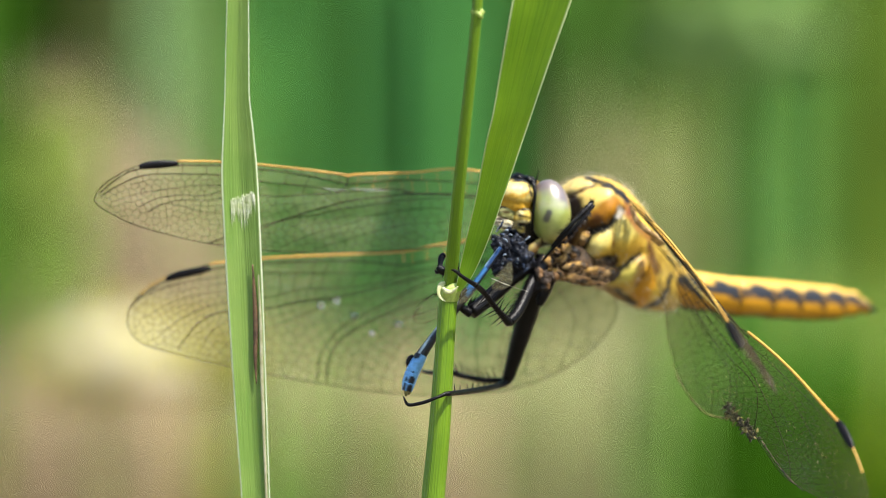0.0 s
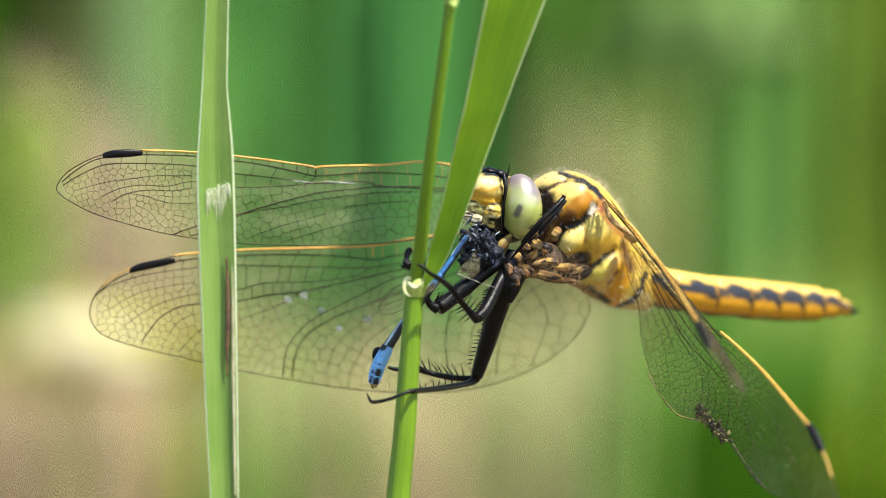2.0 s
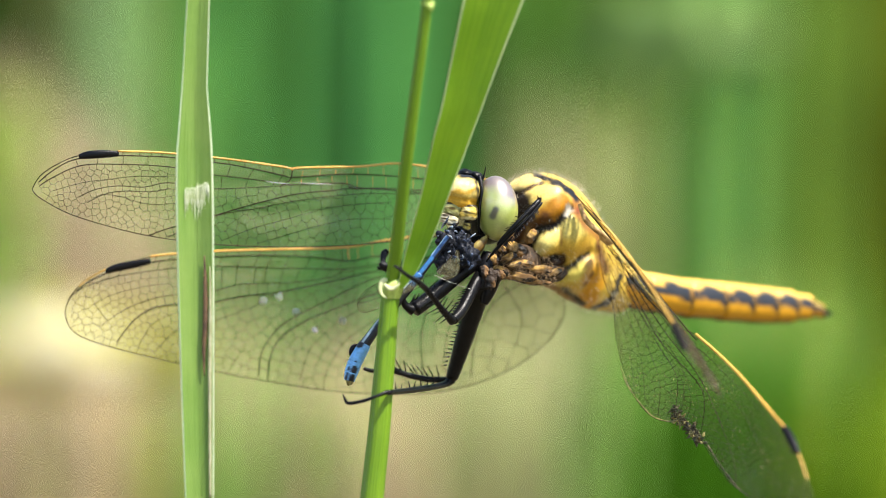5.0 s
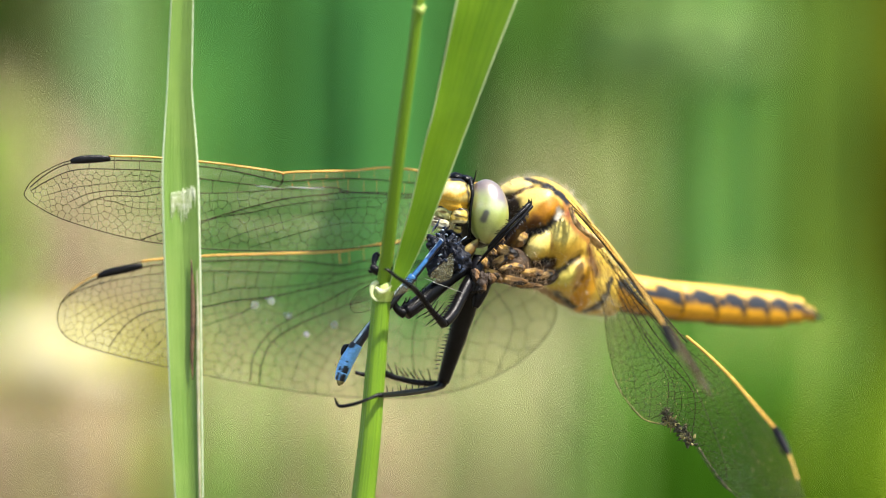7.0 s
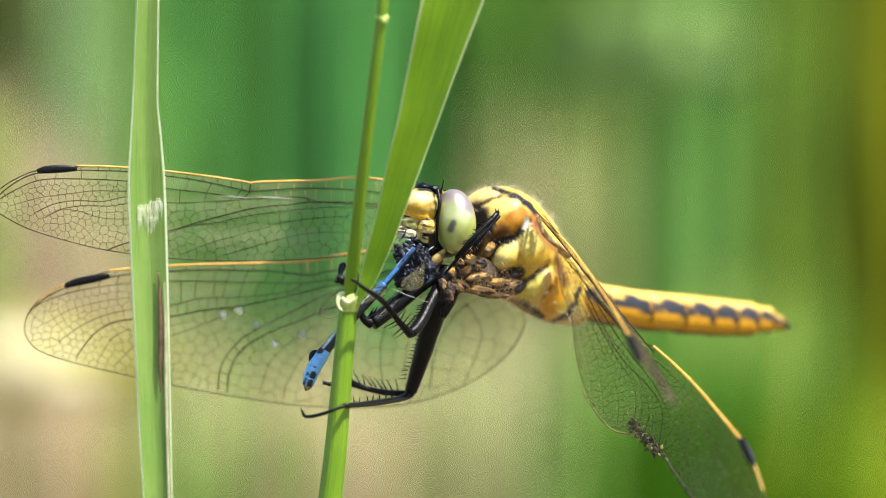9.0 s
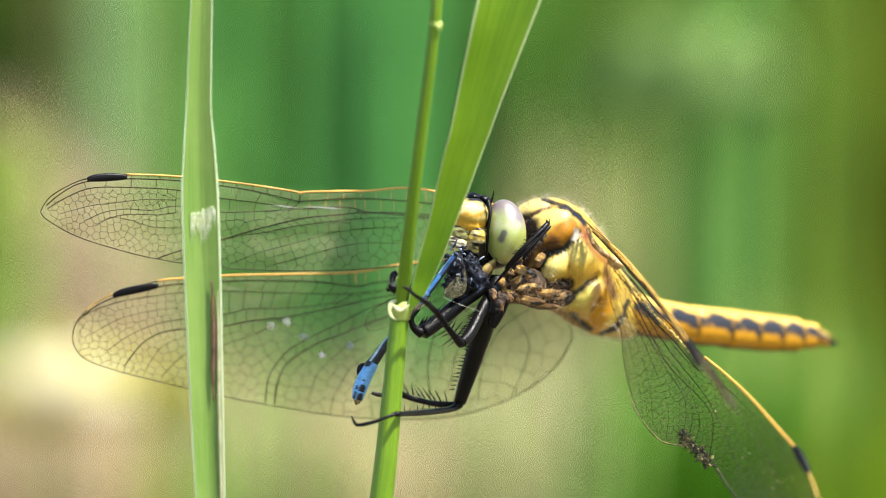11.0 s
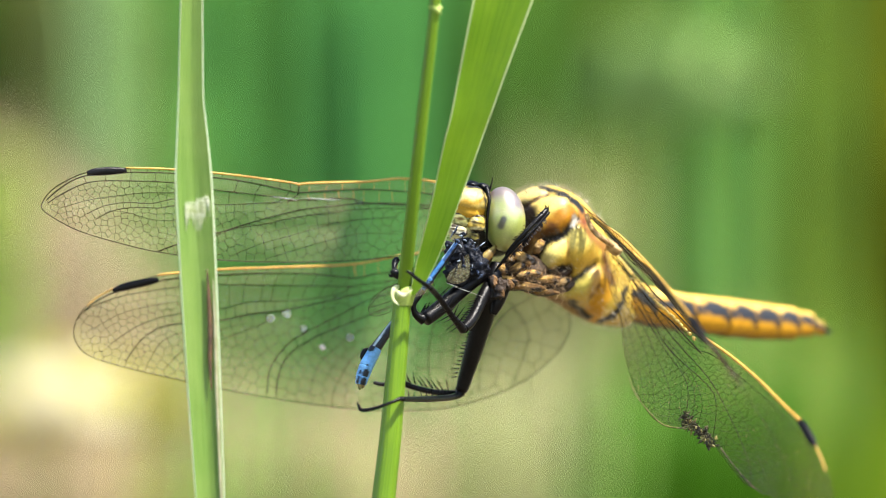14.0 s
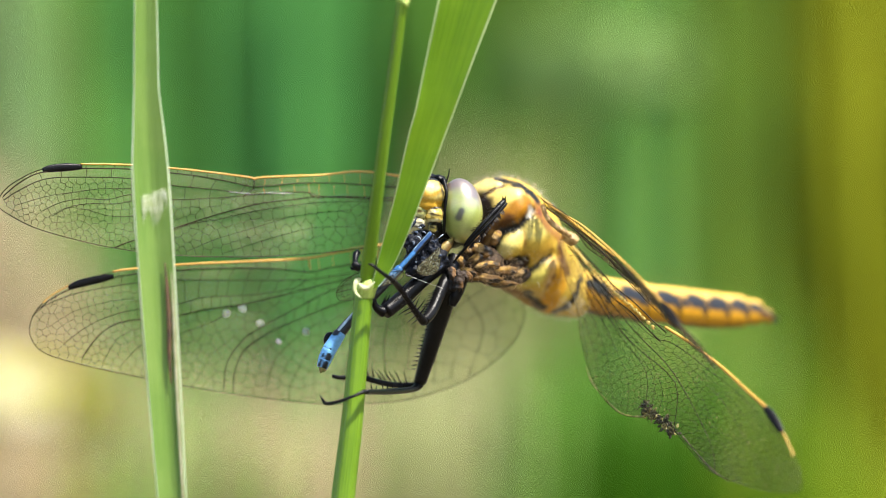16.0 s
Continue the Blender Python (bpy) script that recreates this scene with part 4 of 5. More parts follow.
leg("black middle leg bent round the stem", [(3.64, 0.50, -1.26), (2.84, -0.50, -2.51), (1.76, -2.00, -4.58), (1.01, -3.00, -5.39)], [0.55, 0.52, 0.48, 0.42],
    [(1.01, -3.00, -5.48), (0.05, -4.50, -4.40), (-1.09, -6.50, -2.91), (-1.90, -8.50, -2.17)], [0.38, 0.26, 0.24, 0.22], [(-1.90, -8.50, -2.17), (-2.79, -9.50, -1.62), (-3.51, -9.80, -1.04), (-3.87, -9.80, -0.95)], [0.2, 0.15, 0.14, 0.03],
    [((2.27, -1.60, -2.73), (1.01, -3.40, -4.92), 11, 0.45, (-1, -0.4, 0.1), 6), ((0.73, -4.00, -5.01), (-1.18, -7.20, -2.68), 8, 0.95, (0.55, -0.2, 0.9), 7, -0.2), ((0.64, -4.00, -5.28), (-1.18, -7.20, -2.95), 8, 0.9, (-0.9, -0.2, -0.45), 8, -0.2), ((-3.06, -9.60, -1.40), (-3.15, -9.60, -1.31), 2, 0.7, (-0.1, 0, 1), 9)])
leg("thick black foreleg hugging the prey", [(2.84, 0.50, -0.79), (1.44, -0.50, -1.72), (-0.42, -1.50, -3.29), (-2.12, -2.50, -4.57)], [0.6, 0.66, 0.66, 0.62],
    [(-2.22, -2.50, -4.57), (-2.86, -2.80, -4.20), (-3.04, -3.00, -3.41), (-2.49, -3.00, -2.63)], [0.5, 0.3, 0.22, 0.2], [(-3.04, -3.00, -3.64), (-3.22, -3.20, -2.95), (-3.04, -3.40, -2.26)], [0.16, 0.14, 0.05],
    [((0.74, -1.00, -1.81), (-1.57, -2.40, -3.74), 7, 0.4, (0.2, -0.5, 0.8), 10), ((-2.49, -3.00, -4.10), (-1.80, -3.00, -3.64), 5, 0.5, (0.2, -0.4, 1), 11)])
leg("folded foreleg tucked behind the eye", [(8.18, -0.40, 4.60), (7.99, -0.60, 4.32), (7.14, -1.20, 3.48), (5.93, -1.60, 2.22), (4.92, -1.00, 1.07), (4.65, -0.60, 0.70)], [0.06, 0.22, 0.19, 0.17, 0.16, 0.05],
    [(8.37, -0.50, 4.23), (8.08, -0.60, 4.04), (7.00, -1.10, 2.83), (5.75, -1.40, 1.67), (4.37, -0.60, 0.14), (3.63, -0.20, -0.79)], [0.04, 0.17, 0.16, 0.15, 0.13, 0.05], None, (),
    [((7.93, -1.00, 3.67), (4.92, -1.00, 0.51), 34, 0.32, (0.7, -0.3, -0.4), 12, 0.3), ((7.80, -1.00, 4.22), (5.37, -1.60, 1.81), 14, 0.35, (-0.7, -0.3, 0.3), 13), ((8.27, -0.50, 4.46), (7.94, -0.70, 4.13), 5, 0.4, (0.2, -0.2, 1), 16)])
leg("clawed foot holding the stem from behind", [(-4.27, -7.00, -1.23), (-4.64, -7.00, -0.95), (-4.91, -7.00, -0.68)], [0.3, 0.34, 0.2],
    [(-4.29, -6.00, 0.27), (-4.56, -6.00, 0.05), (-4.69, -6.50, -0.50), (-4.55, -7.00, -0.95)], [0.2, 0.28, 0.2, 0.16], [(-4.73, -7.00, -1.05), (-4.96, -7.00, -1.18), (-5.14, -7.00, -1.00)], [0.18, 0.14, 0.05],
    [((-4.38, -6.00, 0.23), (-4.64, -7.00, -1.32), 12, 0.4, (-1, -0.2, 0.2), 14), ((-4.74, -6.00, -0.64), (-4.36, -7.00, -1.23), 6, 0.35, (-0.5, -0.2, -1), 15)])
for c, r, turn in (((4.18, -0.60, -2.09), (0.5, 0.4, 0.85), 12), ((3.63, -0.50, -1.53), (0.4, 0.4, 0.6), -20), ((4.84, -0.20, -1.72), (0.5, 0.4, 0.42), 30)):
    knob = part("leg_root", egg(c, r, (0, turn, 0), 24, 30, 0.7, 0.3), HAIRY, dragonfly, "amber brown hip joint")
    marked(knob, (0.035, 0.017, 0.006), [([(c[0] + 0.2, c[2] + 0.5), (c[0] + 0.25, c[2] - 0.3)], 0.14, (0.2, 0.1, 0.03), 0.2), ([(c[0] - 0.4, c[2] + 0.6), (c[0] - 0.35, c[2] - 0.6)], 0.2, PITCH, 0.2)], 0.4)
part("leg_root", joined(tube([(4.01, 0.60, 0.05), (3.63, 0.20, -1.58), (3.45, 0.00, -2.98)], [0.55, 0.8, 0.6], 14, 6, 0.1), tube([(4.71, 0.80, -1.35), (4.10, 0.30, -2.75), (3.63, 0.20, -4.15)], [0.6, 0.62, 0.3], 14, 6, 0.1)), BLACK, dragonfly, "dark leg roots")


def fuzz(count, length, pick, seed, radius=0.02):
    """Fine hairs standing on the thorax where pick(point) agrees, in mm."""
    rng, me, out = random.Random(seed), thorax.data, []
    while len(out) < count:
        v = me.vertices[rng.randrange(len(me.vertices))]
        p, n = np.array(v.co) / MM, np.array(v.normal)
        if pick(p, n):
            d = n + np.array([rng.gauss(0, 0.35) for _ in range(3)])
            out.append(prism(p - 0.05 * n, p + d / np.linalg.norm(d) * length * rng.uniform(0.5, 1.2), radius, 0.004))
    return joined(*out)


thorax.data.update()
part("fuzz", fuzz(1100, 0.6, lambda p, n: n[2] > 0.55, 21, 0.012), HAIR, thorax, "fine pale hairs", False)
part("fuzz", fuzz(700, 0.55, lambda p, n: n[2] < -0.45, 22, 0.012), HAIR, thorax, "fine pale hairs", False)
part("fuzz", fuzz(420, 0.4, lambda p, n: n[1] < 0.1 and to_line(p[0], p[2], [(10.06, 2.61), (8.33, 2.14), (7.50, 1.44), (6.80, -0.65)]) < 0.6, 23, 0.018), DARK_HAIR, thorax, "dark bristly hairs", False)
part("fuzz", fuzz(300, 0.4, lambda p, n: n[1] < 0.1 and to_line(p[0], p[2], [(4.70, -0.65), (6.80, -0.98), (9.59, -1.12)]) < 0.9, 24, 0.014), TAWNY, thorax, "tawny hairs", False)
part("fuzz", fuzz(260, 0.6, lambda p, n: n[1] < 0.1 and to_line(p[0], p[2], [(6.56, 4.24), (6.10, 1.91), (5.40, -0.42)]) < 0.8, 25, 0.018), DARK_HAIR, thorax, "dark bristly hairs", False)
# amber cells along the front of the near hindwing
cells = []
for k in range(26):
    q = np.array(curve_points([(13.87, 0.98), (15.32, -0.70), (17.04, -2.98), (18.81, -4.84), (20.79, -7.28)], 7)[k])
    x, y, z = near_hind(*q)
    cells.append(egg((x, y - 0.12, z), (random.uniform(0.16, 0.26), 0.05, random.uniform(0.09, 0.15)), (0, 42 + random.uniform(-18, 18), 0), 8, 10, lumps=0.5))
AMBER_CELL = surface("amber_cell", (0.85, 0.62, 0.16), (0.6, 0.36, 0.06), 0.3, 1500.0, coat=0.3)
for shape in cells:
    part("amber_cell", shape, AMBER_CELL, dragonfly)
for line in ([(13.69, 0.80), (15.13, -0.98), (16.85, -3.31), (18.62, -5.17), (20.60, -7.66)], [(14.06, 1.17), (15.51, -0.42), (17.23, -2.65), (18.99, -4.52), (20.97, -6.91)]):
    part("main_vein", tube([tuple(np.array(near_hind(*q)) - (0, 0.15, 0)) for q in curve_points(line, 3)], [0.055] * 13, 8, 2), VEIN, dragonfly)
tufts = []
for k in range(420):
    q = np.array((4.46, -0.30, -0.65)) + (np.array((9.62, 0.80, -1.82)) - np.array((4.46, -0.30, -0.65))) * random.random() + np.array((0, random.uniform(-0.3, 0.3), random.gauss(0, 0.75)))
    d = np.array((random.gauss(-0.2, 0.5), -0.7, random.gauss(-0.5, 0.5)))
    tufts.append(prism(q, q + d / np.linalg.norm(d) * random.uniform(0.3, 0.8), 0.014, 0.003))
tagged(part("tuft", joined(*tufts), TAWNY, dragonfly, "tawny hairs under the thorax", False), kind="stuff")
# pads at the wing roots
part("wing_root", joined(egg((13.92, 3.00, 1.36), (0.75, 0.8, 0.55), (0, 25, 0), 14, 18, lumps=0.2), tube([(11.53, 2.00, 4.17), (11.98, 1.50, 2.95), (12.80, 1.00, 2.10), (13.73, 1.00, 1.45)], [0.18, 0.24, 0.26, 0.24], 12, 6, 0.02)), surface("pale_wing_root", (0.62, 0.42, 0.18), (0.3, 0.13, 0.03), 0.4, 1200.0), dragonfly, "pale brown wing roots")
crumbs, flakes = [], []
for k in range(95):
    q = np.array((19.2, -13.0)) + np.array((2.3, -2.3)) * random.random() + np.array((random.gauss(0, 0.2), random.gauss(0.15, 0.24)))
    bit = egg(near_hind(q[0], q[1]), (random.uniform(0.1, 0.42), 0.06, random.uniform(0.05, 0.17)), (random.uniform(-40, 40), random.uniform(-80, 80), random.uniform(-40, 40)), 6, 8, lumps=0.8)
    (flakes if k % 4 == 0 else crumbs).append(bit)
tagged(part("dry_flakes", joined(*flakes), PALE_FRINGE, dragonfly, "pale flakes on the crumpled wing edge"), kind="stuff")
fringe = [(near_hind(*q)) for q in ((14.99, -9.26), (15.46, -10.57), (16.20, -11.78), (17.51, -13.27), (18.90, -13.69), (19.97, -13.50))]
part("dry_fringe", tube(fringe, [0.02, 0.07, 0.03, 0.06, 0.11, 0.08], 8, 6, 0.6, flat=0.5), PALE_FRINGE, dragonfly, "pale dry fringe of the torn wing")
tear = [(near_hind(*q)) for q in ((21.79, -15.41), (22.44, -16.53), (23.46, -18.06), (24.49, -19.09))]
part("dry_fringe", tube(tear, [0.1, 0.05, 0.07, 0.03], 8, 6, 0.5, flat=0.5), CRUMB, dragonfly, "dark dry rim of the torn wing")
# pale slivers scattered before the near hindwing, modelled highlights of its veins
glints = []
for k in range(170):
    q = np.array(random.choice(((22.25, -10.20), (23.56, -12.99), (24.95, -14.85), (26.35, -16.71), (27.98, -18.58), (20.53, -11.59), (18.44, -11.59), (15.64, -9.96)))) + np.array((random.gauss(0, 0.8), random.gauss(0, 1.1)))
    d = np.array((random.gauss(0, 0.05), random.choice((-1, 1)) * random.uniform(0.08, 0.2)))
    if inside(tuple(q), NEAR_OUTLINE) and inside(tuple(q + d), NEAR_OUTLINE):
        (ax, ay, az), (bx, by, bz) = near_hind(*q), near_hind(*(q + d))
        glints.append(prism((ax, ay - 0.04, az), (bx, by - 0.04, bz), random.uniform(0.012, 0.028)))
tagged(part("glint", joined(*glints), PALE_FRINGE, dragonfly, "golden slivers standing in for glints on the wing veins", False), kind="stuff")
part("crumpled_edge", joined(*crumbs), CRUMB, dragonfly, "dark crumpled scrap at the torn wing edge")
for k, q in enumerate(((-10.32, -6.45), (-14.53, -4.05), (-11.83, -4.93), (-8.03, -5.70), (-13.22, -3.68))):
    x, y, z = far_hind(q[0], q[1])
    part("speck", egg((x, y - 0.05, z), (0.28 if k == 0 else 0.36, 0.03, 0.19 if k == 0 else 0.34), (0, random.uniform(-30, 30), 0), 8, 12, lumps=0.7), WHITE if k == 0 else SKIN_HAZE, dragonfly, "whitish speck on the wing")

for a, b, r, mat in (((-12.14, 6.95), (-12.28, 5.98), 0.09, VEIN), ((-12.28, 5.98), (-13.15, 5.33), 0.06, VEIN), ((-7.64, 5.45), (-6.70, 5.07), 0.06, VEIN)):
    part("cross_vein", prism(far_fore(*a), far_fore(*b), r, r * 0.7), mat, dragonfly)
for a, b in (((-14.52, 5.78), (-12.23, 5.56)), ((-12.00, 5.70), (-8.57, 5.54))):
    part("pale_vein", tube([far_fore(*a), tuple((np.array(far_fore(*a)) + far_fore(*b)) / 2 - (0, 0.1, 0)), far_fore(*b)], [0.02, 0.06, 0.02], 8, flat=0.5), SKIN_HAZE, dragonfly, "pale glossy vein patch")

# ---- the prey ----
prey = thing("damselfly", "blue and black damselfly being eaten, held in the dragonfly's jaws", "damselfly")
TOP, TAIL = np.array((0.37, -2.50, 1.52)), np.array((-7.45, -3.50, -11.18))


def rod(s, bend=0.0):
    return TOP + (TAIL - TOP) * s + np.array((-0.3, 0, -0.25)) * math.sin(math.pi * s) - np.array((0.72, 0, 0)) * math.sin(math.pi * min(1.0, s ** 2.2))


for s0, s1, r0, r1, look_of in ((0.03, 0.16, 0.24, 0.27, 0), (0.155, 0.27, 0.26, 0.29, 7), (0.265, 0.34, 0.38, 0.36, 1), (0.335, 0.47, 0.36, 0.36, 2), (0.465, 0.63, 0.36, 0.36, 2), (0.625, 0.735, 0.37, 0.44, 3), (0.73, 0.86, 0.52, 0.58, 4), (0.855, 0.93, 0.58, 0.56, 5), (0.925, 0.985, 0.55, 0.44, 6)):
    a, b = rod(s0), rod(s1)
    seg = part("abdomen_segment", tube([a, a + (b - a) * 0.1, (a + b) / 2, a + (b - a) * 0.92, b], [r0 * 0.9, r0, (r0 + r1) / 2, r1, r1 * 0.88], 20, 6), BLUE, prey)
    side = np.array((0.85, 0, -0.53))
    line = lambda off, f=0.0, g=1.0: [tuple((a + (b - a) * f + side * off)[[0, 2]]), tuple((a + (b - a) * g + side * off)[[0, 2]])]
    dark, pale = (0.006, 0.008, 0.014), (0.62, 0.8, 0.85)
    strokes = {0: [(line(0.34), 0.28, dark, 0.1), (line(-0.3), 0.1, (0.3, 0.45, 0.6), 0.08)], 1: [(line(0.42), 0.2, dark, 0.1)], 2: [(line(0.2), 0.4, dark, 0.1), (line(-0.3), 0.05, pale, 0.06)],
               3: [(line(0.25), 0.42, dark, 0.1), (line(-0.27), 0.07, pale, 0.06)], 4: [(line(0.0, 0.94, 1.0), 0.10, dark, 0.05), (line(-0.5, 0.0, 0.06), 0.5, dark, 0.06)],
               5: [(line(0.15, 0.5, 1.0), 0.26, dark, 0.06), (line(-0.3, 0.7, 0.8), 0.12, dark, 0.06)], 7: [(line(0.3), 0.2, dark, 0.1), (line(-0.36), 0.14, dark, 0.08)], 6: [(line(0.2, 0.3, 1.0), 0.18, dark, 0.08), (line(-0.3, 0.4, 0.9), 0.12, dark, 0.06)]}[look_of]
    marked(seg, {0: (0.02, 0.08, 0.25), 1: (0.04, 0.16, 0.4), 2: (0.02, 0.07, 0.15), 3: (0.008, 0.012, 0.02), 7: (0.04, 0.18, 0.45)}.get(look_of, (0.2, 0.52, 0.95)), strokes, 0.06)
part("tail_claspers", joined(tube([rod(0.975), rod(1.0), rod(1.012) + (0.1, 0, -0.1)], [0.3, 0.2, 0.05], 8), tube([rod(0.975) + (0.15, 0, 0), rod(1.0) + (0.25, 0, 0), rod(1.01) + (0.3, 0, 0)], [0.15, 0.12, 0.04], 8)), PALE_FRINGE, prey, "small pale and dark claspers")
part("side_flap", tube([(-6.91, -3.00, -9.17), (-7.33, -3.00, -8.80), (-7.24, -3.00, -8.25), (-6.91, -3.00, -8.07)], [0.12, 0.22, 0.2, 0.1], 8), BLACK, prey, "dark bent leg stub")
CHEWED = surface("chewed_wet_tissue", (0.02, 0.023, 0.034), (0.004, 0.004, 0.006), 0.4, 1500.0, 5000.0, 0.4, 0.0001, gloss=0.15)
mash = [egg((TOP[0] + dx, TOP[1] + 0.9, TOP[2] + dz), (1.0, 0.6, 0.8), (0, 30 * dx, 0), 24, 30, 0.8, 0.6) for dx, dz in ((0.3, -0.7), (1.3, -0.9), (0.9, -1.9), (1.9, -1.7), (0.2, -2.4))]
part("chewed_mass", joined(*mash), CHEWED, head, "dark wet chewed flesh")
SLATE, PULP = surface("slate_blue_tissue", (0.06, 0.08, 0.13), (0.01, 0.014, 0.025), 0.4, 1500.0, gloss=0.15), surface("pale_blue_pulp", (0.3, 0.36, 0.44), (0.05, 0.07, 0.12), 0.3, 2000.0)
# the pale shreds are pulp and also model bluish glints on wet flesh
for tone, count, label in ((CHEWED, 22, "dark shreds of flesh"), (SLATE, 18, "slate blue shreds of flesh"), (PULP, 12, "pale blue shreds at the jaws, also standing in for wet glints")):
    shreds = []
    for _ in range(count):
        q = np.array((TOP[0] + random.uniform(-0.7, 2.3), TOP[1] + random.uniform(-0.1, 0.3), TOP[2] + random.uniform(-2.7, 0.5)))
        if random.random() < 0.35:
            q = np.array((TOP[0] + random.gauss(0.25, 0.35), TOP[1] - random.uniform(0.5, 0.8), TOP[2] + random.gauss(0.45, 0.4)))
        d = np.array((random.gauss(0, 0.13), random.gauss(0, 0.08), random.gauss(-0.05, 0.16)))
        r = random.uniform(0.05, 0.16) * (0.7 if tone is PULP else 1)
        shreds.append(tube([q - d, q + (0.05, 0, 0.05), q + d], [0.02, r, 0.03], 8, 4, 0.12, flat=random.uniform(0.3, 0.7)))
    tagged(part("chewed_pulp", joined(*shreds), tone, head, label), kind="stuff")
for root, out, label in (((-1.79, -4.00, -2.71), [(-1.93, -2.34), (-3.86, -2.34), (-5.47, -2.94), (-6.61, -3.72), (-7.07, -4.78), (-6.61, -5.37), (-5.33, -5.01), (-3.63, -3.86), (-2.02, -3.08)], "small clear damselfly wing"), ((0.74, -3.00, -1.34), [(0.97, 0.05), (0.28, -0.65), (-0.65, -1.71), (-0.55, -2.26), (0.28, -2.35), (1.11, -1.71)], "torn clear wing scrap")):
    to_prey = lambda x, z, r=root: (x, r[1] + 0.1 * math.sin(2 * x) + 0.5, z)
    n = len(out)
    wing(prey, label, out, [([out[0], out[n // 4], out[n // 2]], 0.02), ([out[0], tuple((np.array(out[n // 2]) + out[0]) / 2 + (0, -0.2)), out[n // 2]], 0.02)], [], [], lambda x, z: 0.5, to_prey, 30 + n, 0.014, 0.022)

# silk-thin white thread from the jaws to the leg
part("thread", tube([(-0.55, -6.00, -1.69), (0.73, -6.00, -2.24), (2.47, -5.00, -2.84)], [0.01, 0.01, 0.008], 6), WHITE, dragonfly, "fine white thread across the leg")


# ---- the grass that holds it ----
def ribbon(sections, fold=0.25, thick=0.12, across=12, steps=8, curl=0.0):
    """A grass leaf: pairs of edge points, folded along its middle; with UV across and along. In mm."""
    rows = curve_points([(*a, *b) for a, b in sections], steps)
    bm = bmesh.new()
    uv = bm.loops.layers.uv.new("UVMap")
    grid, length, last = [], 0.0, None
    for q in rows:
        a, b = q[:3], q[3:]
        mid = (a + b) / 2
        length += 0 if last is None else np.linalg.norm(mid - last)
        last = mid
        w = np.linalg.norm(b - a)
        front, back = [], []
        for k in range(across + 1):
            u = k / across
            dip = fold * w * (1 - abs(2 * u - 1) ** 1.3) + curl * w * math.sin(u * 9)
            p = a + (b - a) * u + np.array((0, dip, 0))
            rim = thick * (0.35 + 0.65 * math.sin(math.pi * u) ** 0.5)
            front.append((bm.verts.new(p * MM), u))
            back.append((bm.verts.new((p + np.array((0, rim, 0))) * MM), u))
        grid.append((front + back[::-1], length / 10))
    n = len(grid[0][0])
    for (r0, v0), (r1, v1) in zip(grid[:-1], grid[1:]):
        for k in range(n):
            j = (k + 1) % n
            f = bm.faces.new((r0[k][0], r0[j][0], r1[j][0], r1[k][0]))
            for loop, (u, v) in zip(f.loops, ((r0[k][1], v0), (r0[j][1], v0), (r1[j][1], v1), (r1[k][1], v1))):
                loop[uv].uv = (u, v)
    return bm


def stalk(points, radii, sides=18, steps=8):
    """A round grass stalk with UV round and along, in mm."""
    rows = curve_points([(*p, r) for p, r in zip(points, radii)], steps)
    bm = bmesh.new()
    uv = bm.loops.layers.uv.new("UVMap")
    rings, length, last = [], 0.0, None
    for q in rows:
        length += 0 if last is None else np.linalg.norm(q[:3] - last)
        last = q[:3]
        ridge = [q[3] * (1 + 0.05 * math.cos(6 * 2 * math.pi * k / sides)) for k in range(sides)]
        rings.append(([bm.verts.new((q[:3] + np.array((math.cos(2 * math.pi * k / sides), math.sin(2 * math.pi * k / sides), 0)) * ridge[k]) * MM) for k in range(sides)], length / 10))
    for (r0, v0), (r1, v1) in zip(rings[:-1], rings[1:]):
        for k in range(sides):
            j = (k + 1) % sides
            f = bm.faces.new((r0[k], r0[j], r1[j], r1[k]))
            for loop, (u, v) in zip(f.loops, ((k / sides, v0), ((k + 1) / sides, v0), ((k + 1) / sides, v1), (k / sides, v1))):
                loop[uv].uv = (0.06 + 0.88 * u, v)
    return bm


ground_z = -PERCH.z / MM
grass_stem = thing("grass_plant", "green grass stem with a broad leaf, dragonfly clinging to it", "grass")
lower = part("stem", stalk([(-22, -2, ground_z), (-21, -2.5, -340), (-20, -3, -280), (-18.5, -3.5, -220), (-16, -4, -165), (-13.5, -4.5, -115), (-11, -5, -75), (-8.6, -5.5, -45), (-6.34, -6.00, -27.32), (-5.75, -6.00, -20.12), (-5.11, -6.20, -14.54), (-4.60, -6.40, -9.07), (-4.14, -6.60, -4.05), (-3.96, -6.70, -3.05)], [1.5, 1.45, 1.4, 1.3, 1.2, 1.12, 1.05, 1.0, 0.97, 0.92, 0.86, 0.78, 0.72, 0.78]), STEM_GREEN, grass_stem, "ridged green lower stem")
upper_stem = part("upper_stem", stalk([(-3.96, -6.50, -2.91), (-3.53, -9.00, 1.85), (-3.05, -11.00, 6.77), (-2.54, -12.60, 11.63), (-2.04, -13.80, 16.03), (-1.69, -14.60, 19.43), (-1.50, -15.00, 22.15), (-1.19, -15.20, 26.55), (-0.89, -14.50, 32.82), (-0.54, -13.50, 39.59), (-0.18, -12.50, 47.32), (0.18, -11.50, 55.54)], [0.55, 0.5, 0.47, 0.45, 0.42, 0.4, 0.4, 0.36, 0.32, 0.25, 0.18, 0.1]), STEM_GREEN, grass_stem, "thin upper stem")
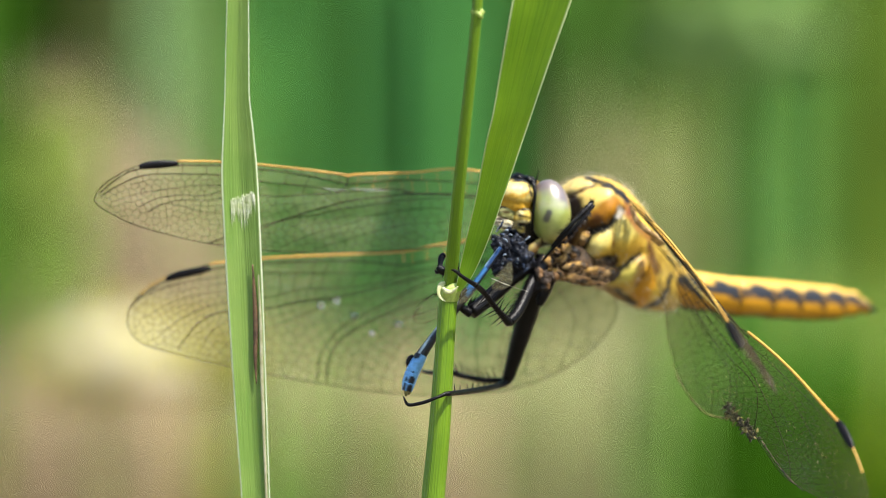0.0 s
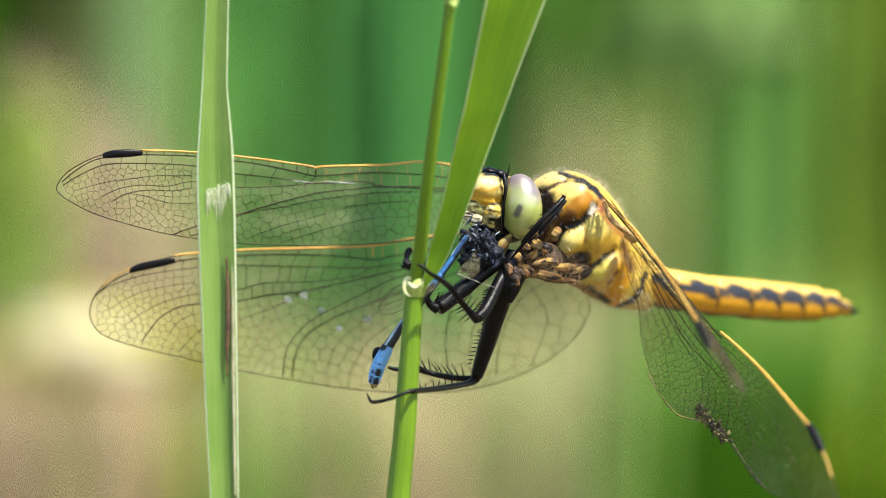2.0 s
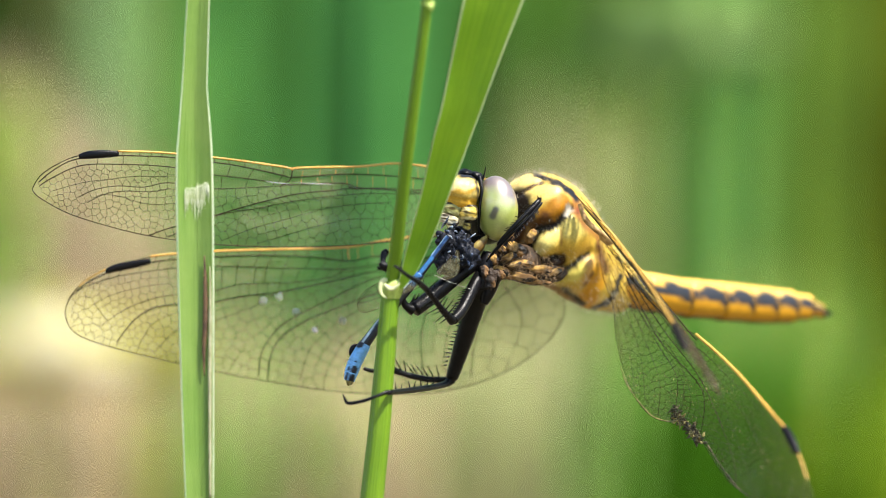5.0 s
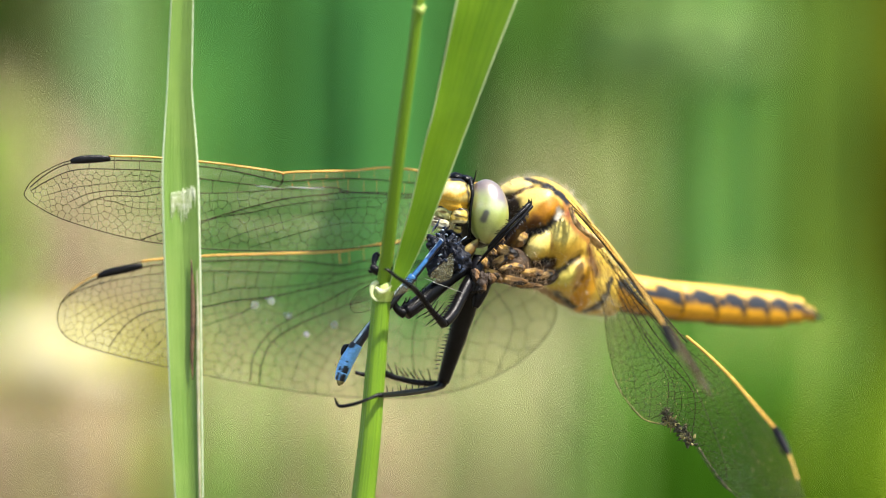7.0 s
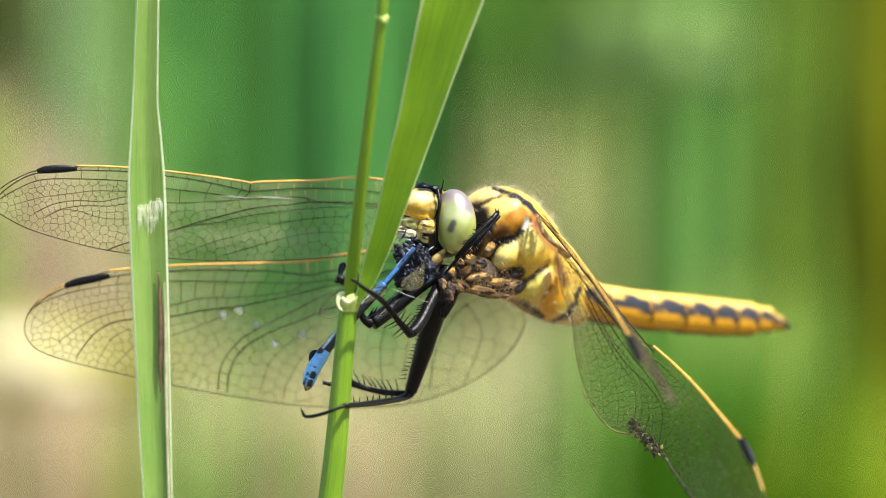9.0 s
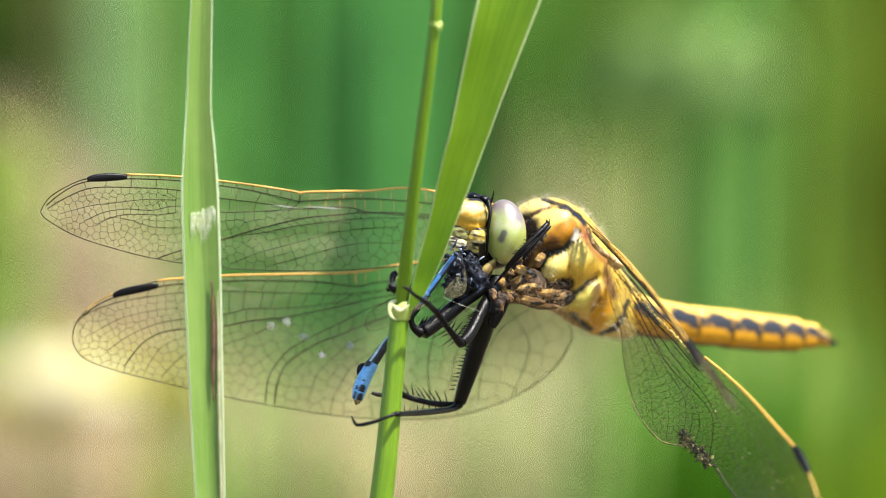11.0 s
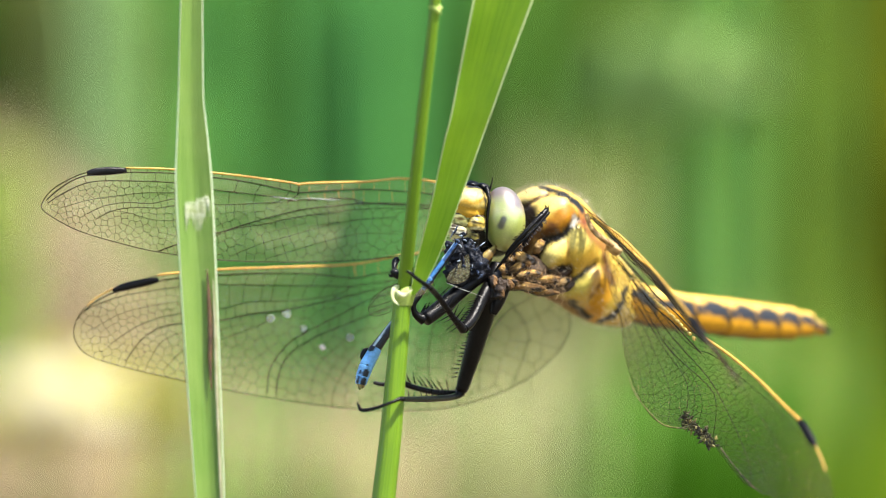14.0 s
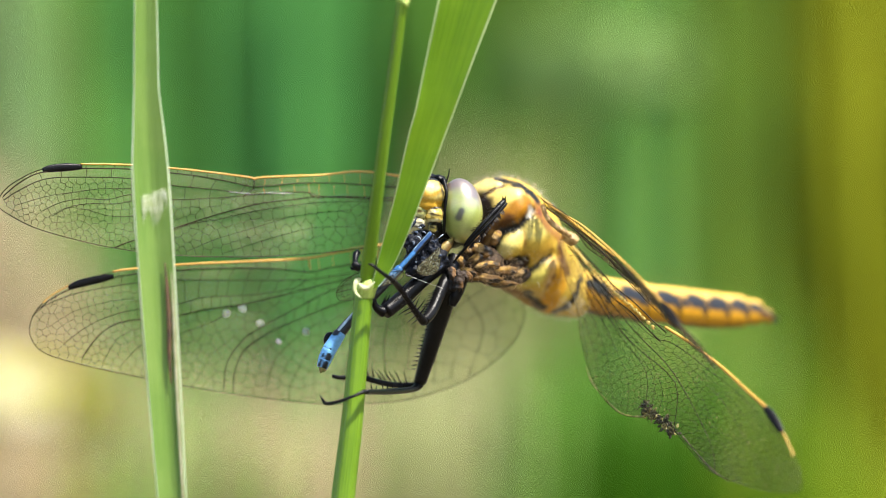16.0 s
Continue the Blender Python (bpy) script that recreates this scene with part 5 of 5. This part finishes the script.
leaf = part("leaf", ribbon([((-3.63, -7.60, -2.90), (-2.99, -7.60, -2.68)), ((-3.35, -7.80, -1.99), (-2.18, -7.80, -1.68)), ((-2.99, -8.00, -0.32), (-1.40, -8.00, -0.23)), ((-2.44, -8.50, 1.94), (-0.41, -8.50, 2.13)), ((-1.81, -9.00, 4.42), (0.50, -9.00, 4.65)), ((-1.26, -9.60, 7.16), (1.49, -9.40, 7.35)), ((-0.76, -10.20, 9.58), (2.39, -9.80, 9.86)), ((-0.27, -10.60, 11.49), (3.10, -10.20, 11.82)), ((0.40, -11.20, 15.05), (4.31, -10.80, 15.21)), ((1.29, -12.20, 19.69), (6.00, -11.50, 19.74)), ((2.05, -12.50, 23.24), (7.28, -12.00, 23.19)), ((3.03, -12.50, 27.25), (8.62, -12.00, 27.07)), ((4.11, -12.00, 31.77), (9.89, -11.50, 31.37)), ((5.44, -10.00, 36.94), (11.31, -9.50, 36.55)), ((7.12, -6.00, 42.93), (12.84, -5.50, 42.54)), ((9.12, 0.00, 49.86), (14.48, 0.00, 49.40)), ((11.76, 8.00, 57.90), (16.06, 8.00, 57.42)), ((15.11, 18.00, 66.71), (17.58, 18.00, 66.46)), ((18.76, 30.00, 75.91), (19.07, 30.00, 75.81))], 0.12, 0.14, 16, 8, 0.012), LEAF_GREEN, grass_stem, "broad bright green grass leaf")
part("collar", stalk([(-4.00, -6.70, -3.60), (-3.96, -6.80, -3.14), (-3.87, -6.90, -2.73), (-3.68, -7.00, -2.36), (-3.55, -7.00, -2.05)], [0.70, 0.80, 0.84, 0.7, 0.45]), COLLAR, grass_stem, "pale yellow collar where leaf meets stem")
part("ear", tube([(-4.27, -7.20, -2.04), (-4.67, -7.60, -2.22), (-4.85, -7.80, -2.63), (-4.81, -7.80, -3.08), (-4.53, -7.80, -3.40), (-4.31, -7.80, -3.54)], [0.12, 0.26, 0.2, 0.15, 0.12, 0.03], 10, 6, flat=0.5), RIM_WHITE, grass_stem, "papery white curled ear of the collar")
part("ear", tube([(-4.53, -7.80, -2.40), (-4.21, -8.00, -2.72), (-3.76, -8.10, -2.72), (-3.26, -8.30, -2.31)], [0.1, 0.2, 0.16, 0.05], 10, 6, flat=0.5), RIM_WHITE, grass_stem, "papery white rim of the collar")
part("upper_collar", joined(egg((-1.60, -14.60, 19.70), (0.55, 0.5, 0.34), (0, 0, 0), 12, 16, lumps=0.25), tube([(-1.86, -14.60, 19.88), (-1.41, -15.00, 19.41), (-1.20, -14.80, 19.15)], [0.2, 0.18, 0.03], 8)), COLLAR, upper_stem, "small pale upper collar")

left_blade = thing("tall_grass", "single green grass blade with brown slit and scuffed spot", "grass", PERCH)
main = part("blade", ribbon([((-19, -8, ground_z), (-17, -8, ground_z)), ((-18.6, -8.5, -330), (-16.5, -8.5, -330)), ((-18.4, -9, -260), (-16.2, -9, -260)), ((-18.4, -9, -190), (-16.1, -9, -190)), ((-18.5, -9, -130), (-16.2, -9, -130)), ((-18.7, -9, -85), (-16.4, -9, -85)), ((-19, -9, -55), (-16.7, -9, -55)), ((-19.68, -9.00, -34.27), (-17.70, -9.00, -34.27)), ((-20.05, -9.00, -27.04), (-17.92, -9.00, -27.04)), ((-20.45, -9.00, -19.91), (-18.15, -9.00, -19.91)), ((-21.13, -9.00, -9.44), (-18.42, -9.00, -9.44)), ((-21.63, -9.00, -0.41), (-18.69, -9.00, -0.41)), ((-21.90, -9.00, 6.37), (-18.96, -9.00, 6.37)), ((-21.79, -9.00, 9.75), (-19.23, -9.00, 9.75)), ((-21.70, -9.00, 11.56), (-19.50, -9.00, 12.23)), ((-21.61, -9.00, 13.59), (-19.59, -9.00, 13.59)), ((-21.52, -9.00, 17.20), (-19.59, -9.00, 17.20)), ((-21.43, -9.00, 19.91), (-19.59, -9.00, 19.91)), ((-21.29, -9.00, 23.97), (-19.55, -9.00, 23.97)), ((-21.35, -8.50, 28.99), (-19.54, -8.50, 28.99)), ((-21.16, -8.00, 34.48), (-19.53, -8.00, 34.48)), ((-20.98, -6.00, 41.10), (-19.62, -6.00, 41.10)), ((-20.74, -3.00, 48.90), (-19.77, -3.00, 48.90)), ((-20.55, 1.00, 57.50), (-20.27, 1.00, 57.50))], 0.16, 0.16, 16, 8), BLADE_GREEN, left_blade, "long flat blade with pale rims")
part("brown_slit", tube([(-19.46, -8.90, -0.50), (-19.33, -8.90, -2.66), (-19.24, -8.90, -5.37), (-19.28, -8.90, -8.08), (-19.19, -8.90, -10.12)], [0.05, 0.15, 0.2, 0.15, 0.04], 8, flat=0.45), STAIN, left_blade, "long brown dead slit")
part("pale_margin", tube([(-18.96, -9.00, -1.31), (-18.83, -9.00, -5.37), (-18.74, -9.00, -9.89), (-18.56, -9.00, -15.76), (-18.42, -9.00, -19.82)], [0.03, 0.13, 0.14, 0.12, 0.1], 8, flat=0.3), DRY_RIM, left_blade, "dry pale margin")
for k in range(18):
    across = 0.2 + 0.64 * k / 17
    u, face, long = -21.75 + 2.94 * across, -9.05 + 0.47 * (1 - abs(2 * across - 1) ** 1.3), random.uniform(1.4, 3.2) * (1 - 0.5 * abs(across - 0.5))
    top = 4.7 + 0.8 * across + random.uniform(-0.15, 0.15)
    part("scuff", tube([(u, face, top), (u + 0.04, face, top - 0.4 * long), (u + 0.08, face + 0.02, top - long)], [0.02, random.uniform(0.035, 0.06), 0.008], 5, 3, flat=0.6), SCUFF, left_blade, "pale scraped streak")


# ---- what lies behind: ground, reeds, dry stalks, a cream flower head ----
def sheet(size, z):
    bm = bmesh.new()
    bmesh.ops.create_grid(bm, x_segments=60, y_segments=60, size=size)
    for v in bm.verts:
        r = math.hypot(v.co.x, v.co.y)
        v.co.z = z + (0.02 * noise.noise(v.co * 0.8) if r < 60 else 0)
    return bm


ground = tagged(part("ground", sheet(300, -0.015), surface("damp_ground_litter", (0.24, 0.17, 0.09), (0.06, 0.07, 0.025), 0.9, 6.0, 120.0, 0.8, 0.01)), "brown damp ground with dry litter", "ground", kind="structure")


def plant_green(name, light, dark, through=0.42):
    return surface(name, light, dark, 0.6, 25.0, 500.0, 0.3, 0.0004, through=through, gloss=0.15)


LIME, LIGHT_GREEN = plant_green("lime_leaf", (0.44, 0.54, 0.12), (0.34, 0.45, 0.08)), plant_green("light_green_leaf", (0.44, 0.64, 0.22), (0.36, 0.55, 0.16))
CREAMY, GOLDEN = plant_green("cream_petal", (0.86, 0.78, 0.54), (0.76, 0.68, 0.42)), plant_green("golden_green_leaf", (0.66, 0.62, 0.1), (0.52, 0.5, 0.07))


def leaf_tone(name, red, green, blue):
    return plant_green(name + "_reed", (1.12 * red, 1.12 * green, 1.12 * blue), (0.86 * red, 0.86 * green, 0.86 * blue), 0.35)


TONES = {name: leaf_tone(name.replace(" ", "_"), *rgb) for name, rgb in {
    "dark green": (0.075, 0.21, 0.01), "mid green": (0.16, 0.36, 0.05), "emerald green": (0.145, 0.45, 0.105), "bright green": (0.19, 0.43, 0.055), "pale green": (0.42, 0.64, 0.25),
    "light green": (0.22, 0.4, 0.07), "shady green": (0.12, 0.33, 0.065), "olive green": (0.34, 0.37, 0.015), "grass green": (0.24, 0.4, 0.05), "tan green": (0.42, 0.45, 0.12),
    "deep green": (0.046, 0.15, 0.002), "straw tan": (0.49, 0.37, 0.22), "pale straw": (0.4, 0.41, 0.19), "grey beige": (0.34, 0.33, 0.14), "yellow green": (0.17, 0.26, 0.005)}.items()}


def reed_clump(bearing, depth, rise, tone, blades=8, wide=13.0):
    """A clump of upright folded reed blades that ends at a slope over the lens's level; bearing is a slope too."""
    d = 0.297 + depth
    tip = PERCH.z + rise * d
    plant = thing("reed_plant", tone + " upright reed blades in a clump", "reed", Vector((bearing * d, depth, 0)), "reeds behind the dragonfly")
    for n in range(blades):
        x0, y0, turn, high = -24 + 48 * (n + random.random()) / blades, random.uniform(-45, 45), random.uniform(-0.4, 0.4), tip * 1000 + random.uniform(-20, 12)
        lean, bend, w0 = random.gauss(0, 14), random.gauss(0, 10), wide * random.uniform(0.7, 1.2)
        side, back = np.array((math.cos(turn), math.sin(turn), 0)), np.array((-math.sin(turn), math.cos(turn), 0))
        rings = []
        for i in range(10):
            q = i / 9
            w = w0 / 2 * (0.7 + 0.3 * min(1, 4 * q)) * math.sqrt(max(0.0, 1 - max(0, q - 0.75) / 0.25)) + 0.2
            c = np.array((x0 + lean * (q - 0.5) + bend * q * q, y0 + bend * q * q, high * q - 10 * (1 - q)))
            rings.append([c - side * w, c + back * 0.3 * w, c + side * w, c + back * (0.3 * w + 0.8)])
        part("leaf", ringed(rings), TONES[tone], plant)
    return plant


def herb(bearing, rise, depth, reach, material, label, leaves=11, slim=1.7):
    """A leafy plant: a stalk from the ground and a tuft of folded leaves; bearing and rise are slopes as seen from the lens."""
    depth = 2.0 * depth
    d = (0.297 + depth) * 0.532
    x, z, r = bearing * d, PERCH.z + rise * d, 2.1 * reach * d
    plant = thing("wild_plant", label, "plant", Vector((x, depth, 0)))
    part("stalk", tube([(random.uniform(-20, 20), 15, -10), (random.uniform(-8, 8), 8, 500 * z), (0, 0, 1000 * z)], [2.2, 1.7, 1.0], 7, 5), material, plant)
    for k in range(leaves):
        a, b = k * 2.4 + random.uniform(-0.3, 0.3), random.uniform(-1.1, 1.2)
        way = Vector((math.cos(a) * math.cos(b), 0.5 * math.sin(a) * math.cos(b), math.sin(b) * 1.1)) * r * random.uniform(0.65, 1.1)
        side = way.cross(Vector((0.2, 1, 0.1))).normalized() * r * 0.3 * slim
        bm = bmesh.new()
        rows = []
        for i in range(6):
            s = i / 5
            c = way * s + Vector((0, 0, z - 0.25 * r * s * s))
            w = math.sin(math.pi * (0.08 + 0.9 * s)) ** 0.8
            lift = Vector((0, -0.25 * r * w * slim, 0))
            rows.append([bm.verts.new(c + side * w * q + lift * abs(q)) for q in (-1, 0, 1)] + [bm.verts.new(c + side * w * q + lift * abs(q) + Vector((0, 0.0005, 0))) for q in (1, 0, -1)])
        for p, q in zip(rows[:-1], rows[1:]):
            for m in range(6):
                bm.faces.new((p[m], p[(m + 1) % 6], q[(m + 1) % 6], q[m]))
        part("leaf", bm, material, plant)
    return plant


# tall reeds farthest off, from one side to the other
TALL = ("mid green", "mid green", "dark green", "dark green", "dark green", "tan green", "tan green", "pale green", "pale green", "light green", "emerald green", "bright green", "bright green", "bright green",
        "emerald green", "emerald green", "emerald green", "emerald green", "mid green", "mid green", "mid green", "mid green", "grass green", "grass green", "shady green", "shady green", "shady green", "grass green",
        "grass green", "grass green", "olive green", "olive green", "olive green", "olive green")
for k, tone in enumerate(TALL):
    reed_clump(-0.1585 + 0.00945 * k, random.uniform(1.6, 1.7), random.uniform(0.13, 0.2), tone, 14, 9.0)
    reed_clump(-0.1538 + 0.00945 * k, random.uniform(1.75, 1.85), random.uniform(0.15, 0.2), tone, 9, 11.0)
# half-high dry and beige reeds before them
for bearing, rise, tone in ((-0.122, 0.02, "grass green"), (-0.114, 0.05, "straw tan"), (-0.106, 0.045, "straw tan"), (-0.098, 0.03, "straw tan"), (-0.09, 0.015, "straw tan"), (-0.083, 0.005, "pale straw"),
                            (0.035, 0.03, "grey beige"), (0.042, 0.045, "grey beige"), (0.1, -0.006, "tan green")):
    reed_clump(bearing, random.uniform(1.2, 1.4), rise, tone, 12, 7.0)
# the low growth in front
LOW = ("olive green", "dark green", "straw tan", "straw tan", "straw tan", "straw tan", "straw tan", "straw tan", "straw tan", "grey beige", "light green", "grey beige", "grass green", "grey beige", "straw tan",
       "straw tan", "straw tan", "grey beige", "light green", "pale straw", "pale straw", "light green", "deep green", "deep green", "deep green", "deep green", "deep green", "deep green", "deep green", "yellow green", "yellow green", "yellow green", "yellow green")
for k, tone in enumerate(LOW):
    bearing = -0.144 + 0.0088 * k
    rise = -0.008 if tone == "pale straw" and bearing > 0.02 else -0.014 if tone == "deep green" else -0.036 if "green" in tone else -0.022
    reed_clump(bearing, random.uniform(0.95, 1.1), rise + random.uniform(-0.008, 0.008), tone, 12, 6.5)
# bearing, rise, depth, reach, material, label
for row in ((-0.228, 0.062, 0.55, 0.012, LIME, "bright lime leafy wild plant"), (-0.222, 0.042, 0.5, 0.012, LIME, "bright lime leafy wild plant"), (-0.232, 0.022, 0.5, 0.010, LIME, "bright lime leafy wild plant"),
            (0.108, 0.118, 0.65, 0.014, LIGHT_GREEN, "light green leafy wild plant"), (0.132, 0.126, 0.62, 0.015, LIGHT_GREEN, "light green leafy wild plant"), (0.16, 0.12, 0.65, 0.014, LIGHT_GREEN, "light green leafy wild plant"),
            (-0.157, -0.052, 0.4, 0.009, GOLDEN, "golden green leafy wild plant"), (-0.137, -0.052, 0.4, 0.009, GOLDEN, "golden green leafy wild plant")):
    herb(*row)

# a bank of reeds farther off, past counting
bank_v, bank_f = [], []
for k in range(1500):
    y = random.uniform(2.1, 4.2)
    x, w, h, lean = random.uniform(-1.6, 1.6) * (0.5 + 0.4 * y), random.uniform(0.008, 0.03), random.uniform(0.9, 1.9), random.gauss(0, 0.15)
    n, d = len(bank_v), random.uniform(-0.5, 0.5)
    for i in range(6):
        s = i / 5
        ww = w * (1 - s ** 3) + 0.0005
        bank_v += [(x + lean * s * s - ww, y + d * ww, h * s), (x + lean * s * s, y + 0.4 * ww, h * s), (x + lean * s * s + ww, y - d * ww, h * s)]
    for i in range(5):
        for j in (0, 1):
            bank_f.append((n + i * 3 + j, n + i * 3 + j + 1, n + i * 3 + j + 4, n + i * 3 + j + 3))
tagged(part("reed_bank", (bank_v, bank_f), plant_green("bank_green", (0.36, 0.56, 0.2), (0.2, 0.42, 0.12), 0.5)), "dense bank of green reeds behind", "reeds", kind="stuff")

flower = thing("flower_head", "cream yellow flower head on a stalk, out of focus", "flower", Vector((-0.114, 0.8, 0)))
part("stalk", tube([(0, 0, -10), (-3, 2, 180), (0, 0, 356)], [2.2, 1.8, 1.4], 10), LIME, flower)
for k in range(34):
    a, t = k * 2.4, (k + 0.5) / 34
    r = 17 * math.sqrt(t)
    part("petal", egg((r * math.cos(a) * 1.2, r * math.sin(a), 364 + 9 * (1 - t) + random.uniform(-6, 5)), (8, 6.5, 6), (random.uniform(-40, 40), random.uniform(-40, 40), 0), 6, 8), CREAMY if k % 3 else GOLDEN, flower)


def motions():
    # the dragonfly on its stem turns and drifts a little in the breeze: seconds, mm, degrees
    perched = ((0.0, 0.28, 2.79, -0.13, 0.41, -0.05, 1.14), (0.5, -0.02, -0.22, -0.03, 0.34, -0.07, -0.07), (1.0, -0.05, 0.15, -0.05, 0.89, -0.13, -0.23), (1.5, -0.02, -0.38, -0.01, 0.14, -0.11, 0.19), (2.0, -0.03, -0.62, -0.04, 0.34, -0.06, 0.02), (2.5, -0.02, -0.47, -0.01, 0.58, -0.08, -0.11), (3.0, -0.03, -0.25, -0.01, 0.23, -0.06, -0.04), (3.5, -0.00, 0.00, -0.00, 0.00, 0.00, -0.00), (4.0, -0.02, -0.44, -0.02, 0.41, -0.10, 0.01), (6.5, -0.00, -0.08, -0.04, 0.18, -0.03, 0.47), (7.0, -0.02, 0.01, -0.02, 0.17, -0.11, 0.18), (7.5, -0.06, -0.37, -0.03, 0.30, -0.08, 0.09), (8.0, -0.04, -0.22, -0.02, 0.59, -0.12, 0.08), (8.5, -0.04, -0.58, -0.04, 0.41, -0.14, -0.29), (9.0, -0.04, -0.26, -0.01, 0.29, -0.08, -0.14), (11.5, 0.05, 1.38, -0.10, -1.11, -0.00, 1.12), (12.0, 0.06, 2.11, -0.04, -1.85, 0.10, 1.56), (12.5, 0.08, 2.11, -0.11, -1.04, -0.03, 1.41), (13.0, 0.08, 2.20, -0.11, -1.46, 0.01, 1.28), (13.5, 0.07, 1.77, -0.09, -1.56, 0.01, 0.92), (14.0, 0.11, 2.31, -0.08, -1.73, 0.05, 1.57), (14.5, 0.12, 2.71, -0.08, -1.55, 0.04, 1.94), (15.0, 0.14, 2.90, -0.05, -1.87, 0.04, 2.19), (15.5, 0.29, 5.03, -0.01, -1.85, 0.11, 5.75), (16.0, 0.23, 3.10, -0.09, -1.81, 0.08, 2.96))
    sway = {t: Matrix.Translation(PERCH) @ pose(x * MM, y * MM, z * MM, rx, ry, rz) for t, x, y, z, rx, ry, rz in perched}
    for held in (dragonfly, grass_stem):
        walk(held, list(sway.items()))
    # the near forewing lifts at its root late on: seconds, degrees
    root = Matrix.Translation(Vector(FORE_ROOT) * MM)
    lift = ((0.0, 0.0), (9.0, 0.0), (12.0, -2.0), (13.0, -1.0), (14.5, -1.0), (15.0, -2.0), (15.5, -4.0), (16.0, -3.0))
    walk(near_forewing, [(t, root @ pose(0, 0, 0, 0, a, 0) @ root.inverted()) for t, a in lift])
    # the tall blade beside it swings by itself: seconds, mm across, mm up, degrees
    flutter = ((0.0, 0.07, -0.10, 0.06), (0.5, 0.08, -0.07, 0.24), (1.0, -0.01, -0.05, -0.21), (1.5, 0.39, -0.00, 0.51), (2.0, 0.35, -0.17, 0.64), (2.5, 0.16, -0.08, 0.10), (3.0, 0.13, -0.07, 0.38), (3.5, -0.00, -0.00, -0.00), (4.0, 0.27, -0.07, 0.51), (6.5, 0.59, -0.29, 1.32), (7.0, 0.18, -0.03, 0.61), (7.5, 0.44, -0.12, 0.17), (8.0, 0.26, -0.13, 0.46), (8.5, 0.32, -0.14, 0.91), (9.0, 0.19, -0.06, 0.17), (11.5, 0.57, -0.03, -0.00), (12.0, 0.40, 0.04, -0.00), (12.5, 0.23, 0.07, 0.00), (13.0, 0.23, 0.05, -0.00), (13.5, -0.17, -0.00, 0.00), (14.0, 0.20, 0.09, 0.00), (14.5, -0.03, 0.12, 0.00), (15.0, 0.10, 0.37, 0.00), (15.5, 0.71, 0.84, -0.00), (16.0, 0.24, 0.27, -0.00))
    walk(left_blade, [(t, Matrix.Translation(PERCH) @ pose(x * MM, 0, z * MM, 0, a, 0)) for t, x, z, a in flutter])
    # the prey is drawn up into the jaws as it is eaten: seconds, mm across, mm up, degrees
    drawn = ((0.0, 0.28, -0.35, 2.13), (0.5, 0.12, -0.02, 0.94), (1.0, 0.14, -0.07, 0.89), (1.5, 0.16, 0.27, 0.57), (2.0, 0.12, 0.19, 0.48), (2.5, 0.01, 0.12, 0.04), (3.0, -0.03, 0.24, -0.19), (3.5, 0.00, 0.00, -0.00), (4.0, 0.28, 0.30, 1.02), (6.5, 0.60, 0.25, 3.60), (7.0, 0.74, 0.32, 4.17), (7.5, 0.78, 0.39, 4.42), (8.0, 0.92, 0.45, 5.39), (8.5, 1.20, 0.39, 6.89), (9.0, 1.10, 0.46, 5.98), (11.5, 0.27, 0.73, 1.62), (12.0, 0.33, 0.78, 2.00), (12.5, 0.39, 0.79, 2.33), (13.0, 0.37, 0.68, 2.12), (13.5, 0.42, 0.72, 2.36), (14.0, 0.54, 0.70, 3.06), (14.5, 0.50, 0.96, 2.37), (15.0, 1.33, 0.51, 8.04), (15.5, 1.16, 0.76, 7.05), (16.0, 1.56, 0.68, 8.76))
    walk(prey, [(t, sway[t] @ pose(x * MM, 0, z * MM, 0, a, 0)) for t, x, z, a in drawn])
    # leaf and upper stem lean over at the joint: seconds, degrees
    joint = Matrix.Translation(Vector((-4.0, -6.5, -2.9)) * MM)
    lean = ((0.0, -0.60), (0.5, 0.19), (1.0, -0.01), (1.5, 0.35), (2.0, 0.44), (2.5, -0.05), (3.0, 0.71), (3.5, -0.01), (4.0, 0.37), (6.5, 0.51), (7.0, 0.89), (7.5, -0.01), (8.0, 0.73), (8.5, 0.97), (9.0, 0.35), (11.5, 0.34), (12.0, 0.26), (12.5, 0.51), (13.0, 0.51), (13.5, 0.39), (14.0, 0.46), (14.5, 0.51), (15.0, 0.62), (15.5, 1.18), (16.0, 1.74))
    walk(leaf, [(t, joint @ pose(0, 0, 0, 0, a, 0) @ joint.inverted()) for t, a in lean])
    walk(upper_stem, [(t, joint @ pose(0, 0, 0, 0, a + (0.65 if t < 5 else 0.35 if t < 10 else 0.1), 0) @ joint.inverted()) for t, a in lean])
    # the stem below the joint swings the other way
    swing = ((0.0, -0.9), (1.5, -1.3), (3.5, -1.4), (4.0, -1.2), (6.5, -0.7), (9.0, -0.4), (11.5, -0.4), (12.5, -0.3), (14.0, 0.2), (15.0, 0.8), (16.0, 1.4))
    walk(lower, [(t, joint @ pose(0, 0, 0, 0, a, 0) @ joint.inverted()) for t, a in swing])


motions()
